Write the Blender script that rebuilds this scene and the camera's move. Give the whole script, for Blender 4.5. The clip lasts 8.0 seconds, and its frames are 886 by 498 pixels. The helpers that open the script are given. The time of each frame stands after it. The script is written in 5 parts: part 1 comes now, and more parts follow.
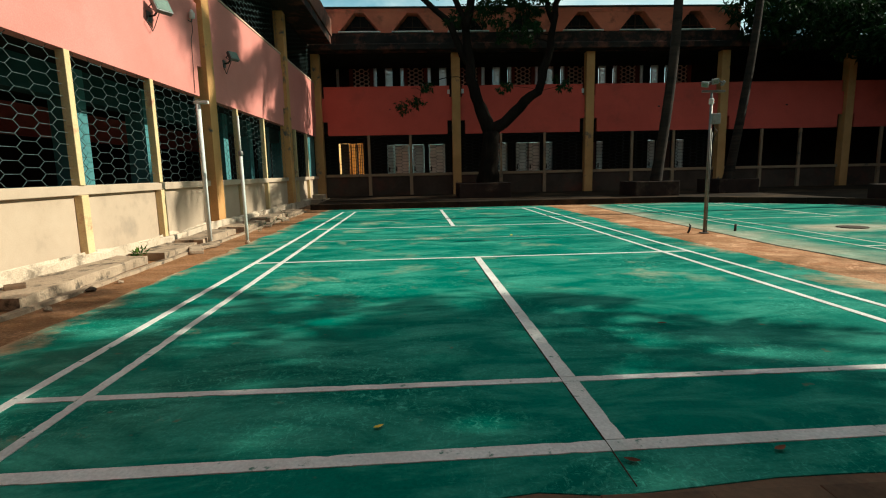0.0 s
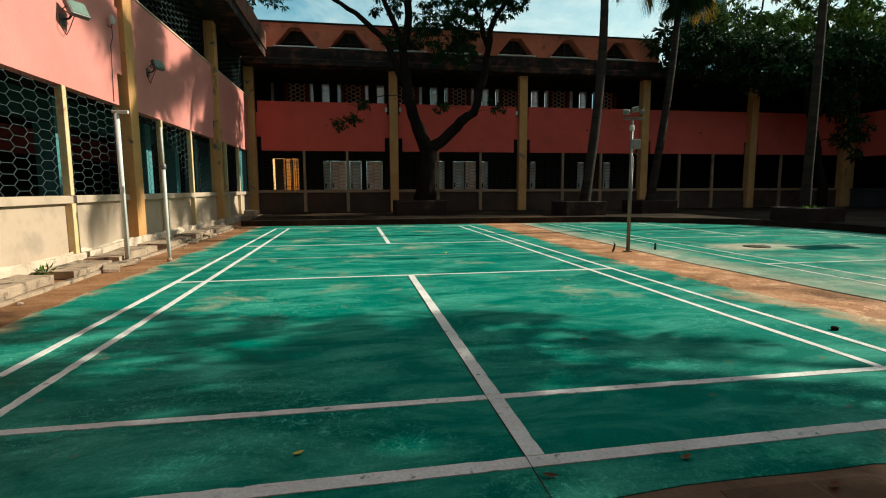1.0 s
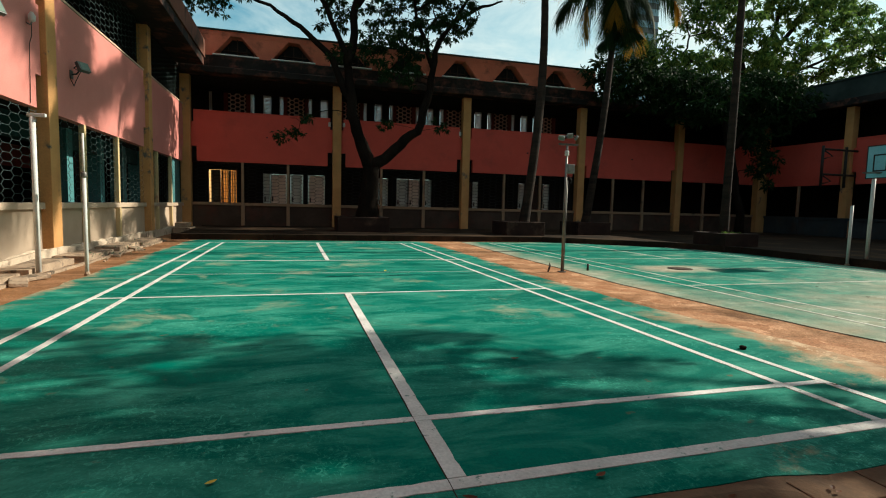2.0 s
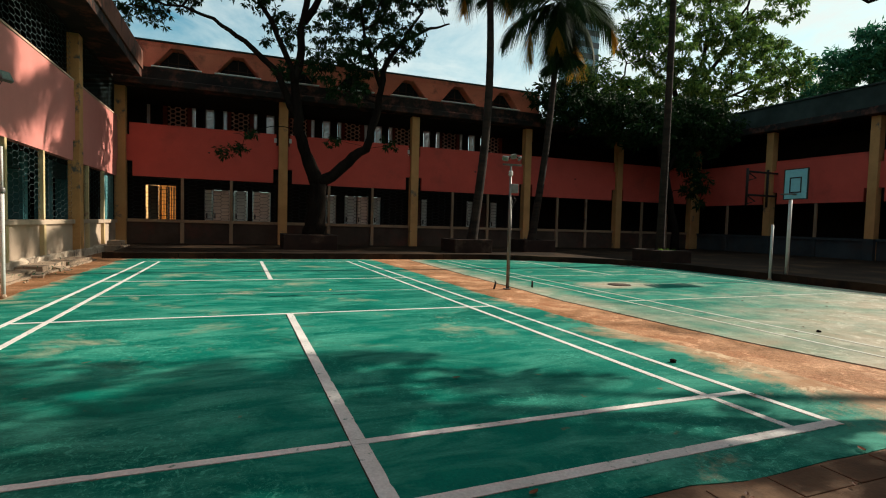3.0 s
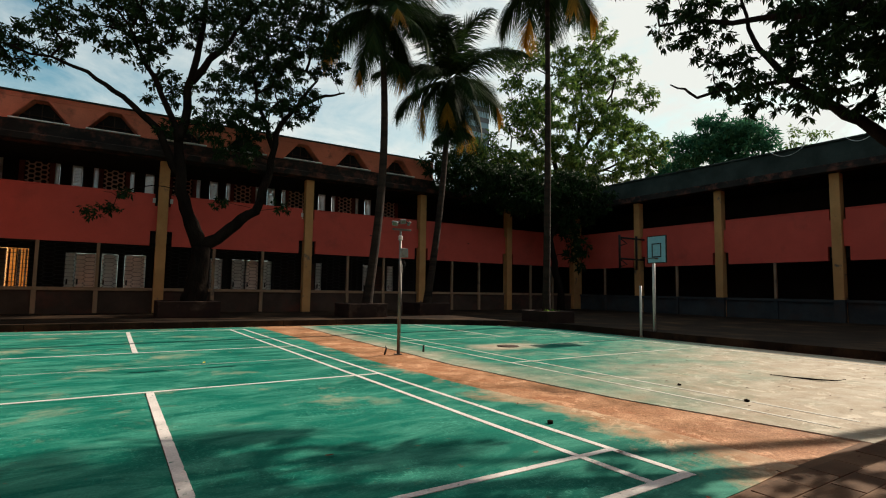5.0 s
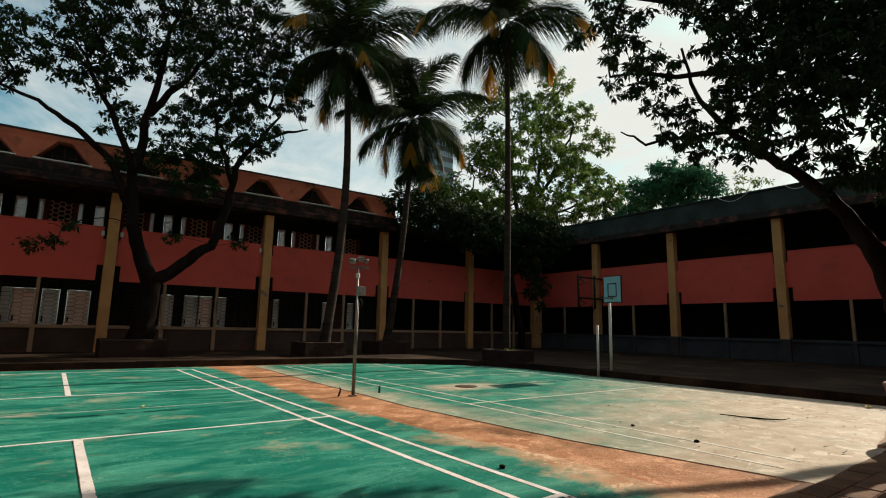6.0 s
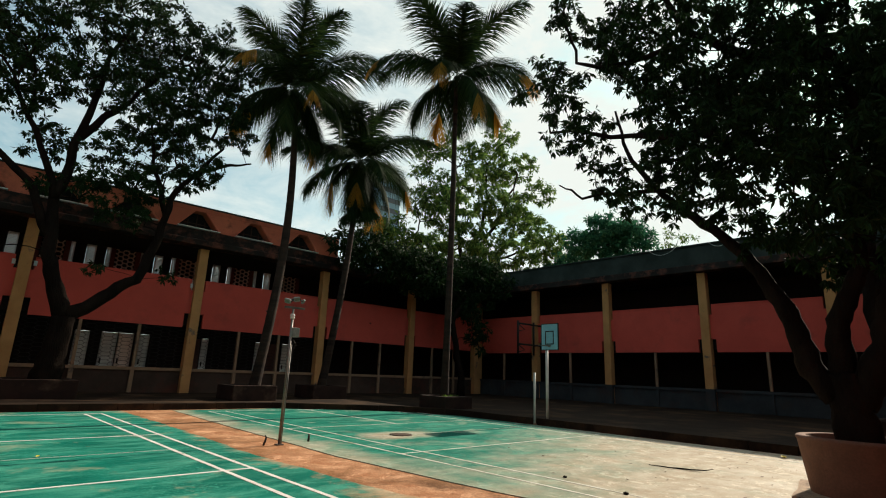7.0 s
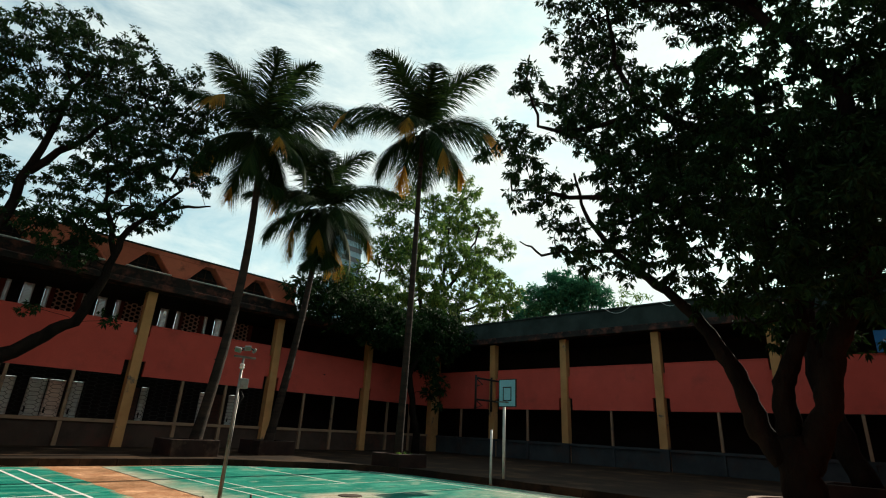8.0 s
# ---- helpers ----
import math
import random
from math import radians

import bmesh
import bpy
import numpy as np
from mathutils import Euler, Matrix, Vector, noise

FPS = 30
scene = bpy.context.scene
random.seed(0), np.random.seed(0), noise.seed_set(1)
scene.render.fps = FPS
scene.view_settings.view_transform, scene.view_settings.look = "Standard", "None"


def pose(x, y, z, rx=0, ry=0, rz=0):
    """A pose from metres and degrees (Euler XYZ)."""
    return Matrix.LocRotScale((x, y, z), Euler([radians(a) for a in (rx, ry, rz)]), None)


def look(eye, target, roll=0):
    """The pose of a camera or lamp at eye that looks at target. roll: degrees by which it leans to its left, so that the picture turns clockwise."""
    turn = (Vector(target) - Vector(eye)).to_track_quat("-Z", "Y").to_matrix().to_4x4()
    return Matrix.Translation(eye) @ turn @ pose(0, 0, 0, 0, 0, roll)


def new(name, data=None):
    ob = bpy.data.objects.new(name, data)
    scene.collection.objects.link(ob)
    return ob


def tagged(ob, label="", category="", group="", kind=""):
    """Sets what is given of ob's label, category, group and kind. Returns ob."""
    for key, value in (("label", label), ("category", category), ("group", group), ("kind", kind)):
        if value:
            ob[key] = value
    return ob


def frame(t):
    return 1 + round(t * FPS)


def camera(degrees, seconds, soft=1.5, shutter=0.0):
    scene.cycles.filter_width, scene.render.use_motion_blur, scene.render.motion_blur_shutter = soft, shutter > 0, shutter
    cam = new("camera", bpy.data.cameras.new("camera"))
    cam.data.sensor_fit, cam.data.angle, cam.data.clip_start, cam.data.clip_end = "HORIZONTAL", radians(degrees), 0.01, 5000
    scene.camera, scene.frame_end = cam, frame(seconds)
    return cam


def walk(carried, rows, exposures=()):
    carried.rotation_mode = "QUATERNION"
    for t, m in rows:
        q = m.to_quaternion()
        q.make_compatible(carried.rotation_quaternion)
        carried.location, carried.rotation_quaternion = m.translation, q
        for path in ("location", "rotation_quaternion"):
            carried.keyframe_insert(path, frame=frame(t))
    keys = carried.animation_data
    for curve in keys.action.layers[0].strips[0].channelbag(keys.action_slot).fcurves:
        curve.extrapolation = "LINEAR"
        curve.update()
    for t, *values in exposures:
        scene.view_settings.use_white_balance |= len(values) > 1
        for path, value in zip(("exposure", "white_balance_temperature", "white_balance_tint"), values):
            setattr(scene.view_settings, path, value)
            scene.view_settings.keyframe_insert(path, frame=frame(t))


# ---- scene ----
cam = camera(81.89, 8.0, soft=1.1)
PATH = [
    (0, (-0.803, -1.975, 1.136), (-0.345, 7.902, -0.358), -1.21),
    (0.5, (-0.769, -1.978, 1.141), (0.275, 7.874, -0.219), -0.93),
    (1, (-0.737, -1.986, 1.148), (0.919, 7.806, -0.029), -0.21),
    (1.5, (-0.701, -1.998, 1.160), (1.533, 7.698, 0.164), 0.80),
    (3, (-0.601, -2.058, 1.199), (3.043, 7.243, 0.719), 1.54),
    (3.5, (-0.575, -2.078, 1.213), (3.565, 7.022, 0.989), 1.31),
    (4, (-0.534, -2.093, 1.224), (4.092, 6.772, 1.313), 1.10),
    (4.5, (-0.478, -2.097, 1.222), (4.573, 6.522, 1.670), 1.04),
    (6, (-0.328, -2.151, 1.252), (5.543, 5.798, 2.783), 1.13),
    (6.5, (-0.282, -2.164, 1.268), (5.959, 5.397, 3.237), 1.69),
    (7, (-0.254, -2.164, 1.286), (6.328, 4.981, 3.660), 2.18),
    (7.5, (-0.244, -2.158, 1.297), (6.537, 4.630, 4.115), 2.65),
    (8, (-0.245, -2.158, 1.309), (6.633, 4.275, 4.671), 3.07),
]
LOOKS = [(0, 0.58, 6050, -3), (4, 0.57, 6500, 12), (6, 0.43, 6800, 15), (7, 0.57, 6600, 11), (8, 0.70, 6400, 6)]      # seconds, stops, kelvin, tint
walk(cam, [(t, look(eye, target, roll)) for t, eye, target, roll in PATH], LOOKS)

# world, sun, exposure
SUN_BEARING, SUN_ELEVATION = 87.0, 31.0      # degrees right of +y, degrees up
world = bpy.data.worlds.new("sky")
scene.world = world
world.use_nodes = True
wt = world.node_tree
wt.nodes.clear()
w_out = wt.nodes.new("ShaderNodeOutputWorld")
w_bg = wt.nodes.new("ShaderNodeBackground")
w_sky = wt.nodes.new("ShaderNodeTexSky")
w_sky.sky_type, w_sky.sun_disc = "NISHITA", False
w_sky.sun_elevation, w_sky.sun_rotation = radians(SUN_ELEVATION), radians(SUN_BEARING)
w_sky.air_density, w_sky.dust_density, w_sky.ozone_density = 1.0, 2.0, 1.0
w_co = wt.nodes.new("ShaderNodeTexCoord")
w_map = wt.nodes.new("ShaderNodeMapping")
w_map.inputs["Scale"].default_value = (1.0, 1.0, 2.2)
w_n = wt.nodes.new("ShaderNodeTexNoise")
w_n.inputs["Scale"].default_value, w_n.inputs["Detail"].default_value = 5.5, 11.0
w_n.inputs["Roughness"].default_value, w_n.inputs["Distortion"].default_value = 0.62, 0.35
w_r = wt.nodes.new("ShaderNodeMapRange")
w_r.inputs["From Min"].default_value, w_r.inputs["From Max"].default_value = 0.34, 0.66
w_r.inputs["To Min"].default_value, w_r.inputs["To Max"].default_value = 0.0, 0.62
w_mix = wt.nodes.new("ShaderNodeMix")
w_mix.data_type = "RGBA"
w_tint = wt.nodes.new("ShaderNodeMix")
w_tint.data_type, w_tint.blend_type = "RGBA", "MULTIPLY"
w_tint.inputs[0].default_value = 1.0
w_tint.inputs[7].default_value = (0.54, 1.04, 0.93, 1)
w_bg.inputs["Strength"].default_value = 0.10
wt.links.new(w_co.outputs["Generated"], w_map.inputs["Vector"])
wt.links.new(w_map.outputs["Vector"], w_n.inputs["Vector"])
wt.links.new(w_n.outputs["Fac"], w_r.inputs["Value"])
wt.links.new(w_sky.outputs["Color"], w_tint.inputs[6])
w_dot = wt.nodes.new("ShaderNodeVectorMath")      # the haze is whiter towards the sun
w_dot.operation = "DOT_PRODUCT"
w_dot.inputs[1].default_value = (math.sin(radians(SUN_BEARING)), math.cos(radians(SUN_BEARING)), 0)
w_haze = wt.nodes.new("ShaderNodeMapRange")
w_haze.inputs["From Min"].default_value, w_haze.inputs["From Max"].default_value = -0.1, 0.75
w_haze.inputs["To Min"].default_value, w_haze.inputs["To Max"].default_value = 0.0, 0.62
w_sum = wt.nodes.new("ShaderNodeMath")
w_sum.operation, w_sum.use_clamp = "ADD", True
wt.links.new(w_co.outputs["Generated"], w_dot.inputs[0])
wt.links.new(w_dot.outputs["Value"], w_haze.inputs["Value"])
wt.links.new(w_haze.outputs["Result"], w_sum.inputs[0])
wt.links.new(w_r.outputs["Result"], w_sum.inputs[1])
wt.links.new(w_sum.outputs[0], w_mix.inputs[0])
wt.links.new(w_tint.outputs[2], w_mix.inputs[6])
w_mix.inputs[7].default_value = (5.9, 6.35, 6.0, 1)      # lit cloud
wt.links.new(w_mix.outputs[2], w_bg.inputs["Color"])
wt.links.new(w_bg.outputs["Background"], w_out.inputs["Surface"])

sun_way = Vector((math.sin(radians(SUN_BEARING)) * math.cos(radians(SUN_ELEVATION)),
                  math.cos(radians(SUN_BEARING)) * math.cos(radians(SUN_ELEVATION)), math.sin(radians(SUN_ELEVATION))))
sun_data = bpy.data.lights.new("sun", "SUN")
sun_data.energy, sun_data.angle, sun_data.color = 5.0, radians(0.53), (1.0, 0.90, 0.74)
sun = new("sun", sun_data)
sun.matrix_world = look(sun_way * 60, (0, 0, 0))

# materials
def mat(name, base, second=None, scale=3.0, rough=0.8, fine=40.0, bump=0.15, metal=0.0, stain=None, stain_scale=1.2,
        stain_low=0.55, stain_high=0.75, spread=0.12, bump_size=0.01, stretch=(1, 1, 1), by_object=0.0, spec=0.16):
    """A painted or raw surface: two tones at a large scale, fine grain, stains with their own outline, fine relief."""
    m = bpy.data.materials.new(name)
    m.use_nodes = True
    nt = m.node_tree
    bs = nt.nodes["Principled BSDF"]
    mp = nt.nodes.new("ShaderNodeMapping")
    mp.inputs["Scale"].default_value = stretch
    geo = nt.nodes.new("ShaderNodeNewGeometry")
    nt.links.new(geo.outputs["Position"], mp.inputs["Vector"])
    def noise_at(s, detail=6.0, r=0.6):
        n = nt.nodes.new("ShaderNodeTexNoise")
        n.inputs["Scale"].default_value, n.inputs["Detail"].default_value, n.inputs["Roughness"].default_value = s, detail, r
        nt.links.new(mp.outputs["Vector"], n.inputs["Vector"])
        return n
    def mixed(f, a, b, how="MIX"):
        x = nt.nodes.new("ShaderNodeMix")
        x.data_type, x.blend_type = "RGBA", how
        for sock, v in ((0, f), (6, a), (7, b)):
            if hasattr(v, "links"):
                nt.links.new(v, x.inputs[sock])
            elif sock:
                x.inputs[sock].default_value = (*v, 1)
            else:
                x.inputs[sock].default_value = v
        return x.outputs[2]
    def ranged(v, a, b, c=0.0, d=1.0):
        r = nt.nodes.new("ShaderNodeMapRange")
        for key, val in (("From Min", a), ("From Max", b), ("To Min", c), ("To Max", d)):
            r.inputs[key].default_value = val
        nt.links.new(v, r.inputs["Value"])
        return r.outputs["Result"]
    second = second or tuple(c * 0.75 for c in base)
    col = mixed(ranged(noise_at(scale).outputs["Fac"], 0.35, 0.65), base, second)
    grain = noise_at(fine, 3.0)
    col = mixed(1.0, col, mixed(ranged(grain.outputs["Fac"], 0.3, 0.7), (1 - spread,) * 3, (1 + spread,) * 3), "MULTIPLY")
    if stain:
        col = mixed(ranged(noise_at(stain_scale, 8.0, 0.65).outputs["Fac"], stain_low, stain_high), col, stain)
    if by_object:
        info = nt.nodes.new("ShaderNodeObjectInfo")
        lo, hi = (1 - by_object,) * 3, (1 + by_object,) * 3
        col = mixed(1.0, col, mixed(info.outputs["Random"], lo, hi), "MULTIPLY")
    nt.links.new(col, bs.inputs["Base Color"])
    bs.inputs["Metallic"].default_value = metal
    bs.inputs["Specular IOR Level"].default_value = spec
    nt.links.new(ranged(grain.outputs["Fac"], 0.3, 0.7, max(rough - 0.08, 0.03), min(rough + 0.08, 1)), bs.inputs["Roughness"])
    if bump:
        b = nt.nodes.new("ShaderNodeBump")
        b.inputs["Strength"].default_value, b.inputs["Distance"].default_value = bump, bump_size
        nt.links.new(grain.outputs["Fac"], b.inputs["Height"])
        nt.links.new(b.outputs["Normal"], bs.inputs["Normal"])
    return m


def leaf_mat(name, base, second, glow=0.35):
    """Foliage: two tones by island, with light that comes through the leaf."""
    m = bpy.data.materials.new(name)
    m.use_nodes = True
    nt = m.node_tree
    bs = nt.nodes["Principled BSDF"]
    geo = nt.nodes.new("ShaderNodeNewGeometry")
    x = nt.nodes.new("ShaderNodeMix")
    x.data_type = "RGBA"
    x.inputs[6].default_value, x.inputs[7].default_value = (*base, 1), (*second, 1)
    nt.links.new(geo.outputs["Random Per Island"], x.inputs[0])
    nt.links.new(x.outputs[2], bs.inputs["Base Color"])
    bs.inputs["Roughness"].default_value = 0.6
    bs.inputs["Specular IOR Level"].default_value = 0.06
    tr = nt.nodes.new("ShaderNodeBsdfTranslucent")
    nt.links.new(x.outputs[2], tr.inputs["Color"])
    ad = nt.nodes.new("ShaderNodeMixShader")
    ad.inputs[0].default_value = glow
    nt.links.new(bs.outputs[0], ad.inputs[1])
    nt.links.new(tr.outputs[0], ad.inputs[2])
    nt.links.new(ad.outputs[0], nt.nodes["Material Output"].inputs["Surface"])
    return m


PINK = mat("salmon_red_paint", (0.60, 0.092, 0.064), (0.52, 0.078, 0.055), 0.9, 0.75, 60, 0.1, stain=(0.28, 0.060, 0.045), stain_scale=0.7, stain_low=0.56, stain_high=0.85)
# salmon again, lightened: the west wing's sunlight is put into the colour
LITPINK = mat("faded_pink_paint", (0.58, 0.215, 0.185), (0.52, 0.185, 0.155), 0.9, 0.75, 60, 0.1, stain=(0.38, 0.15, 0.12), stain_scale=0.7, stain_low=0.60, stain_high=0.85)
CREAM = mat("cream_plaster", (0.46, 0.345, 0.255), (0.39, 0.285, 0.205), 1.1, 0.85, 70, 0.08, stain=(0.24, 0.19, 0.15), stain_scale=1.1, stain_low=0.56, stain_high=0.78, spread=0.06)
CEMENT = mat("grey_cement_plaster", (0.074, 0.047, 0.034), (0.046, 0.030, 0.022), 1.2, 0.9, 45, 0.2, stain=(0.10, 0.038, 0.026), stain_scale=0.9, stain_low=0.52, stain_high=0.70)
YELLOW = mat("ochre_column_paint", (0.54, 0.275, 0.105), (0.43, 0.215, 0.080), 1.4, 0.75, 50, 0.15, stain=(0.10, 0.095, 0.085), stain_scale=1.5, stain_low=0.60, stain_high=0.66)
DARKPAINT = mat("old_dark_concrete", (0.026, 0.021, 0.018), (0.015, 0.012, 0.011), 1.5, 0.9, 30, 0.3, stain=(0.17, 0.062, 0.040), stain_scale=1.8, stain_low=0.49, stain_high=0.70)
TERRA = mat("terracotta_roof", (0.64, 0.185, 0.110), (0.50, 0.140, 0.084), 0.9, 0.9, 30, 0.3, stain=(0.085, 0.048, 0.036), stain_scale=1.5, stain_low=0.53, stain_high=0.74)
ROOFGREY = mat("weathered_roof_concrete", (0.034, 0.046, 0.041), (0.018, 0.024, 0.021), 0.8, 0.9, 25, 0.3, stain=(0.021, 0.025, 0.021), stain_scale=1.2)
# corridor plaster near black: the galleries' shade is put into its colour
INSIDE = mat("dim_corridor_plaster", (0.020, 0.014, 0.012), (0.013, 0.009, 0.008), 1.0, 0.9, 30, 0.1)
# red kept bright in place of light through the corridor's open side
REDIN = mat("corridor_red_paint", (0.55, 0.10, 0.09), (0.45, 0.08, 0.07), 1.0, 0.8, 30, 0.1)
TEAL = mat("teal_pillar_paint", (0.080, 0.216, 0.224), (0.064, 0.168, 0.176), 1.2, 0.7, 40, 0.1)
# the pillar teal taken down, the beam's shade put into its colour
SHADETEAL = mat("dark_teal_beam_paint", (0.022, 0.062, 0.064), (0.016, 0.045, 0.047), 1.2, 0.7, 40, 0.1)
WIRE = mat("grille_steel_paint", (0.075, 0.105, 0.105), (0.04, 0.06, 0.06), 4, 0.6, 60, 0.0, metal=0.2)
PALEWIRE = mat("dull_grille_paint", (0.05, 0.046, 0.042), (0.03, 0.028, 0.026), 4, 0.6, 60, 0.0)
WHITEWOOD = mat("white_louvre_paint", (0.66, 0.66, 0.63), (0.52, 0.52, 0.49), 2, 0.7, 60, 0.1)
BROWNWOOD = mat("red_brown_shutter", (0.16, 0.07, 0.05), (0.11, 0.05, 0.035), 2, 0.6, 60, 0.1)
BRICKRED = mat("dull_red_brick", (0.22, 0.060, 0.042), (0.14, 0.040, 0.030), 3, 0.9, 40, 0.3)
# stands for the darkness inside gaps, lattice holes and dormer openings
GAPDARK = mat("near_black_shutter", (0.018, 0.016, 0.015), (0.010, 0.009, 0.009), 3, 0.8, 40, 0.1)
JALI = mat("terracotta_jali", (0.78, 0.58, 0.46), (0.64, 0.45, 0.35), 2, 0.85, 50, 0.2)
ORANGE = mat("sunlit_orange_wall", (0.80, 0.52, 0.22), (0.55, 0.28, 0.09), 5, 0.8, 60, 0.1)
CONCRETE = mat("rough_concrete", (0.41, 0.295, 0.205), (0.25, 0.175, 0.12), 2.4, 0.92, 35, 0.8, stain=(0.085, 0.064, 0.048), stain_scale=4.5, stain_low=0.53, stain_high=0.64, bump_size=0.02)
ROUGHCAST = mat("pale_flaking_plaster", (0.60, 0.47, 0.355), (0.44, 0.335, 0.245), 3.0, 0.92, 40, 0.8, stain=(0.20, 0.15, 0.11), stain_scale=3.2, stain_low=0.55, stain_high=0.66, bump_size=0.02)
EAVEPAINT = mat("stained_red_eave", (0.19, 0.078, 0.050), (0.12, 0.050, 0.034), 1.2, 0.9, 30, 0.3, stain=(0.030, 0.022, 0.018), stain_scale=1.3, stain_low=0.50, stain_high=0.66)
# platform and planters darkened: shade under wings and trees is put into colour
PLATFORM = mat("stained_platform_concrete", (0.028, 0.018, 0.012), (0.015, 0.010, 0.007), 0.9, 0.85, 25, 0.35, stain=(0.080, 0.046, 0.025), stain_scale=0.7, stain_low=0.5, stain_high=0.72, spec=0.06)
PLANTER = mat("planter_brick_red", (0.034, 0.018, 0.013), (0.018, 0.010, 0.008), 1.8, 0.9, 35, 0.35, stain=(0.085, 0.052, 0.034), stain_scale=1.7, stain_low=0.56, stain_high=0.72)
SOIL = mat("planter_soil", (0.07, 0.05, 0.035), (0.05, 0.035, 0.025), 4, 0.95, 30, 0.6)
WHITEPAINT = mat("white_pole_paint", (0.566, 0.566, 0.535), (0.474, 0.474, 0.444), 3, 0.5, 50, 0.1, stain=(0.230, 0.168, 0.115), stain_scale=5, stain_low=0.64, stain_high=0.72)
STEEL = mat("galvanised_pole", (0.20, 0.19, 0.175), (0.13, 0.12, 0.11), 4, 0.5, 50, 0.05, metal=0.7, stain=(0.112, 0.070, 0.042), stain_scale=6, stain_low=0.6, stain_high=0.72)
BLACKSTEEL = mat("black_steel", (0.025, 0.025, 0.025), (0.04, 0.03, 0.025), 4, 0.6, 50, 0.1, metal=0.3)
BOARD = mat("pale_blue_board", (0.22, 0.46, 0.54), (0.18, 0.39, 0.47), 3, 0.5, 50, 0.05)
# backlit gloom of the mangoes is put into bark and leaf colour
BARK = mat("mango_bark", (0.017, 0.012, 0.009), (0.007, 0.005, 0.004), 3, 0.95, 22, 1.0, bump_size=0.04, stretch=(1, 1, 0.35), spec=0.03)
PALMBARK = mat("palm_bark", (0.036, 0.023, 0.016), (0.013, 0.009, 0.007), 2, 0.95, 30, 0.8, bump_size=0.02, stretch=(0.3, 0.3, 3))
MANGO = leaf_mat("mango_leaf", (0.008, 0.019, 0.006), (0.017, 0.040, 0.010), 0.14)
LIGHTLEAF = leaf_mat("light_green_leaf", (0.018, 0.062, 0.018), (0.145, 0.225, 0.044), 0.5)
FARLEAF = leaf_mat("far_green_leaf", (0.014, 0.078, 0.046), (0.050, 0.165, 0.080), 0.4)
FROND = leaf_mat("palm_leaf", (0.007, 0.020, 0.009), (0.030, 0.055, 0.014), 0.26)
OLDFROND = leaf_mat("yellowed_palm_leaf", (0.38, 0.19, 0.020), (0.16, 0.10, 0.018), 0.5)
DRYLEAF = mat("dry_leaf", (0.15, 0.05, 0.02), (0.07, 0.025, 0.012), 8, 0.7, 60, 0.2, by_object=0.5)
YELLOWLEAF = mat("yellow_leaf", (0.60, 0.48, 0.06), (0.5, 0.36, 0.05), 8, 0.6, 60, 0.1)
GLASS_DARK = mat("dull_window_glass", (0.02, 0.03, 0.035), (0.03, 0.04, 0.045), 3, 0.12, 30, 0.0, spec=0.5)
LAMPGLASS = mat("floodlight_glass", (0.12, 0.16, 0.13), (0.15, 0.20, 0.16), 6, 0.15, 30, 0.0, spec=0.5)
GREYMETAL = mat("lamp_housing_grey", (0.16, 0.16, 0.15), (0.10, 0.10, 0.10), 6, 0.5, 50, 0.1, metal=0.5)
CHIPPED = mat("chipped_white_line", (0.68, 0.64, 0.61), (0.52, 0.49, 0.46), 2.5, 0.8, 60, 0.3, stain=(0.10, 0.19, 0.145), stain_scale=16, stain_low=0.60, stain_high=0.68)
FADEDLINE = mat("faded_white_line", (0.66, 0.64, 0.57), (0.52, 0.50, 0.43), 2.5, 0.8, 60, 0.3, stain=(0.32, 0.30, 0.22), stain_scale=3.5, stain_low=0.52, stain_high=0.64)
POTWALL = mat("faded_pink_planter", (0.20, 0.105, 0.072), (0.13, 0.068, 0.048), 1.8, 0.9, 35, 0.35, stain=(0.10, 0.058, 0.042), stain_scale=1.9, stain_low=0.52, stain_high=0.70)
BOXGREY = mat("dull_grey_box_paint", (0.24, 0.255, 0.245), (0.17, 0.18, 0.17), 6, 0.6, 50, 0.1, stain=(0.10, 0.07, 0.05), stain_scale=8, stain_low=0.6, stain_high=0.7)
POSTPAINT = mat("cream_yellow_post_paint", (0.60, 0.45, 0.25), (0.50, 0.36, 0.18), 1.5, 0.7, 50, 0.15, stain=(0.34, 0.12, 0.085), stain_scale=2.2, stain_low=0.60, stain_high=0.70)
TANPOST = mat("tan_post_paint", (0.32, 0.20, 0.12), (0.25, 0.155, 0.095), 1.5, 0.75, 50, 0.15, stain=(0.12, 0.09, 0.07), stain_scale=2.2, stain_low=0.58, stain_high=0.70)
PAVER = mat("brown_pavers", (0.155, 0.092, 0.056), (0.105, 0.062, 0.040), 2.2, 0.9, 40, 0.35, stain=(0.05, 0.034, 0.026), stain_scale=1.8, by_object=0.16, spec=0.08)
BLUE = mat("blue_tarpaulin", (0.03, 0.16, 0.36), (0.025, 0.12, 0.28), 1.5, 0.5, 40, 0.1)
TOWER = mat("hazy_tower_cladding", (0.16, 0.30, 0.36), (0.13, 0.25, 0.31), 0.1, 0.4, 2, 0.0)
DOORPAINT = mat("pale_door_paint", (0.78, 0.66, 0.58), (0.66, 0.55, 0.48), 2, 0.7, 60, 0.1, stain=(0.30, 0.20, 0.15), stain_scale=2.5, stain_low=0.58, stain_high=0.75)
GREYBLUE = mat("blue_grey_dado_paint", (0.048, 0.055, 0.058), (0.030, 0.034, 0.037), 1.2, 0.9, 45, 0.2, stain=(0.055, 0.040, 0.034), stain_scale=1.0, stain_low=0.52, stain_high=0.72)

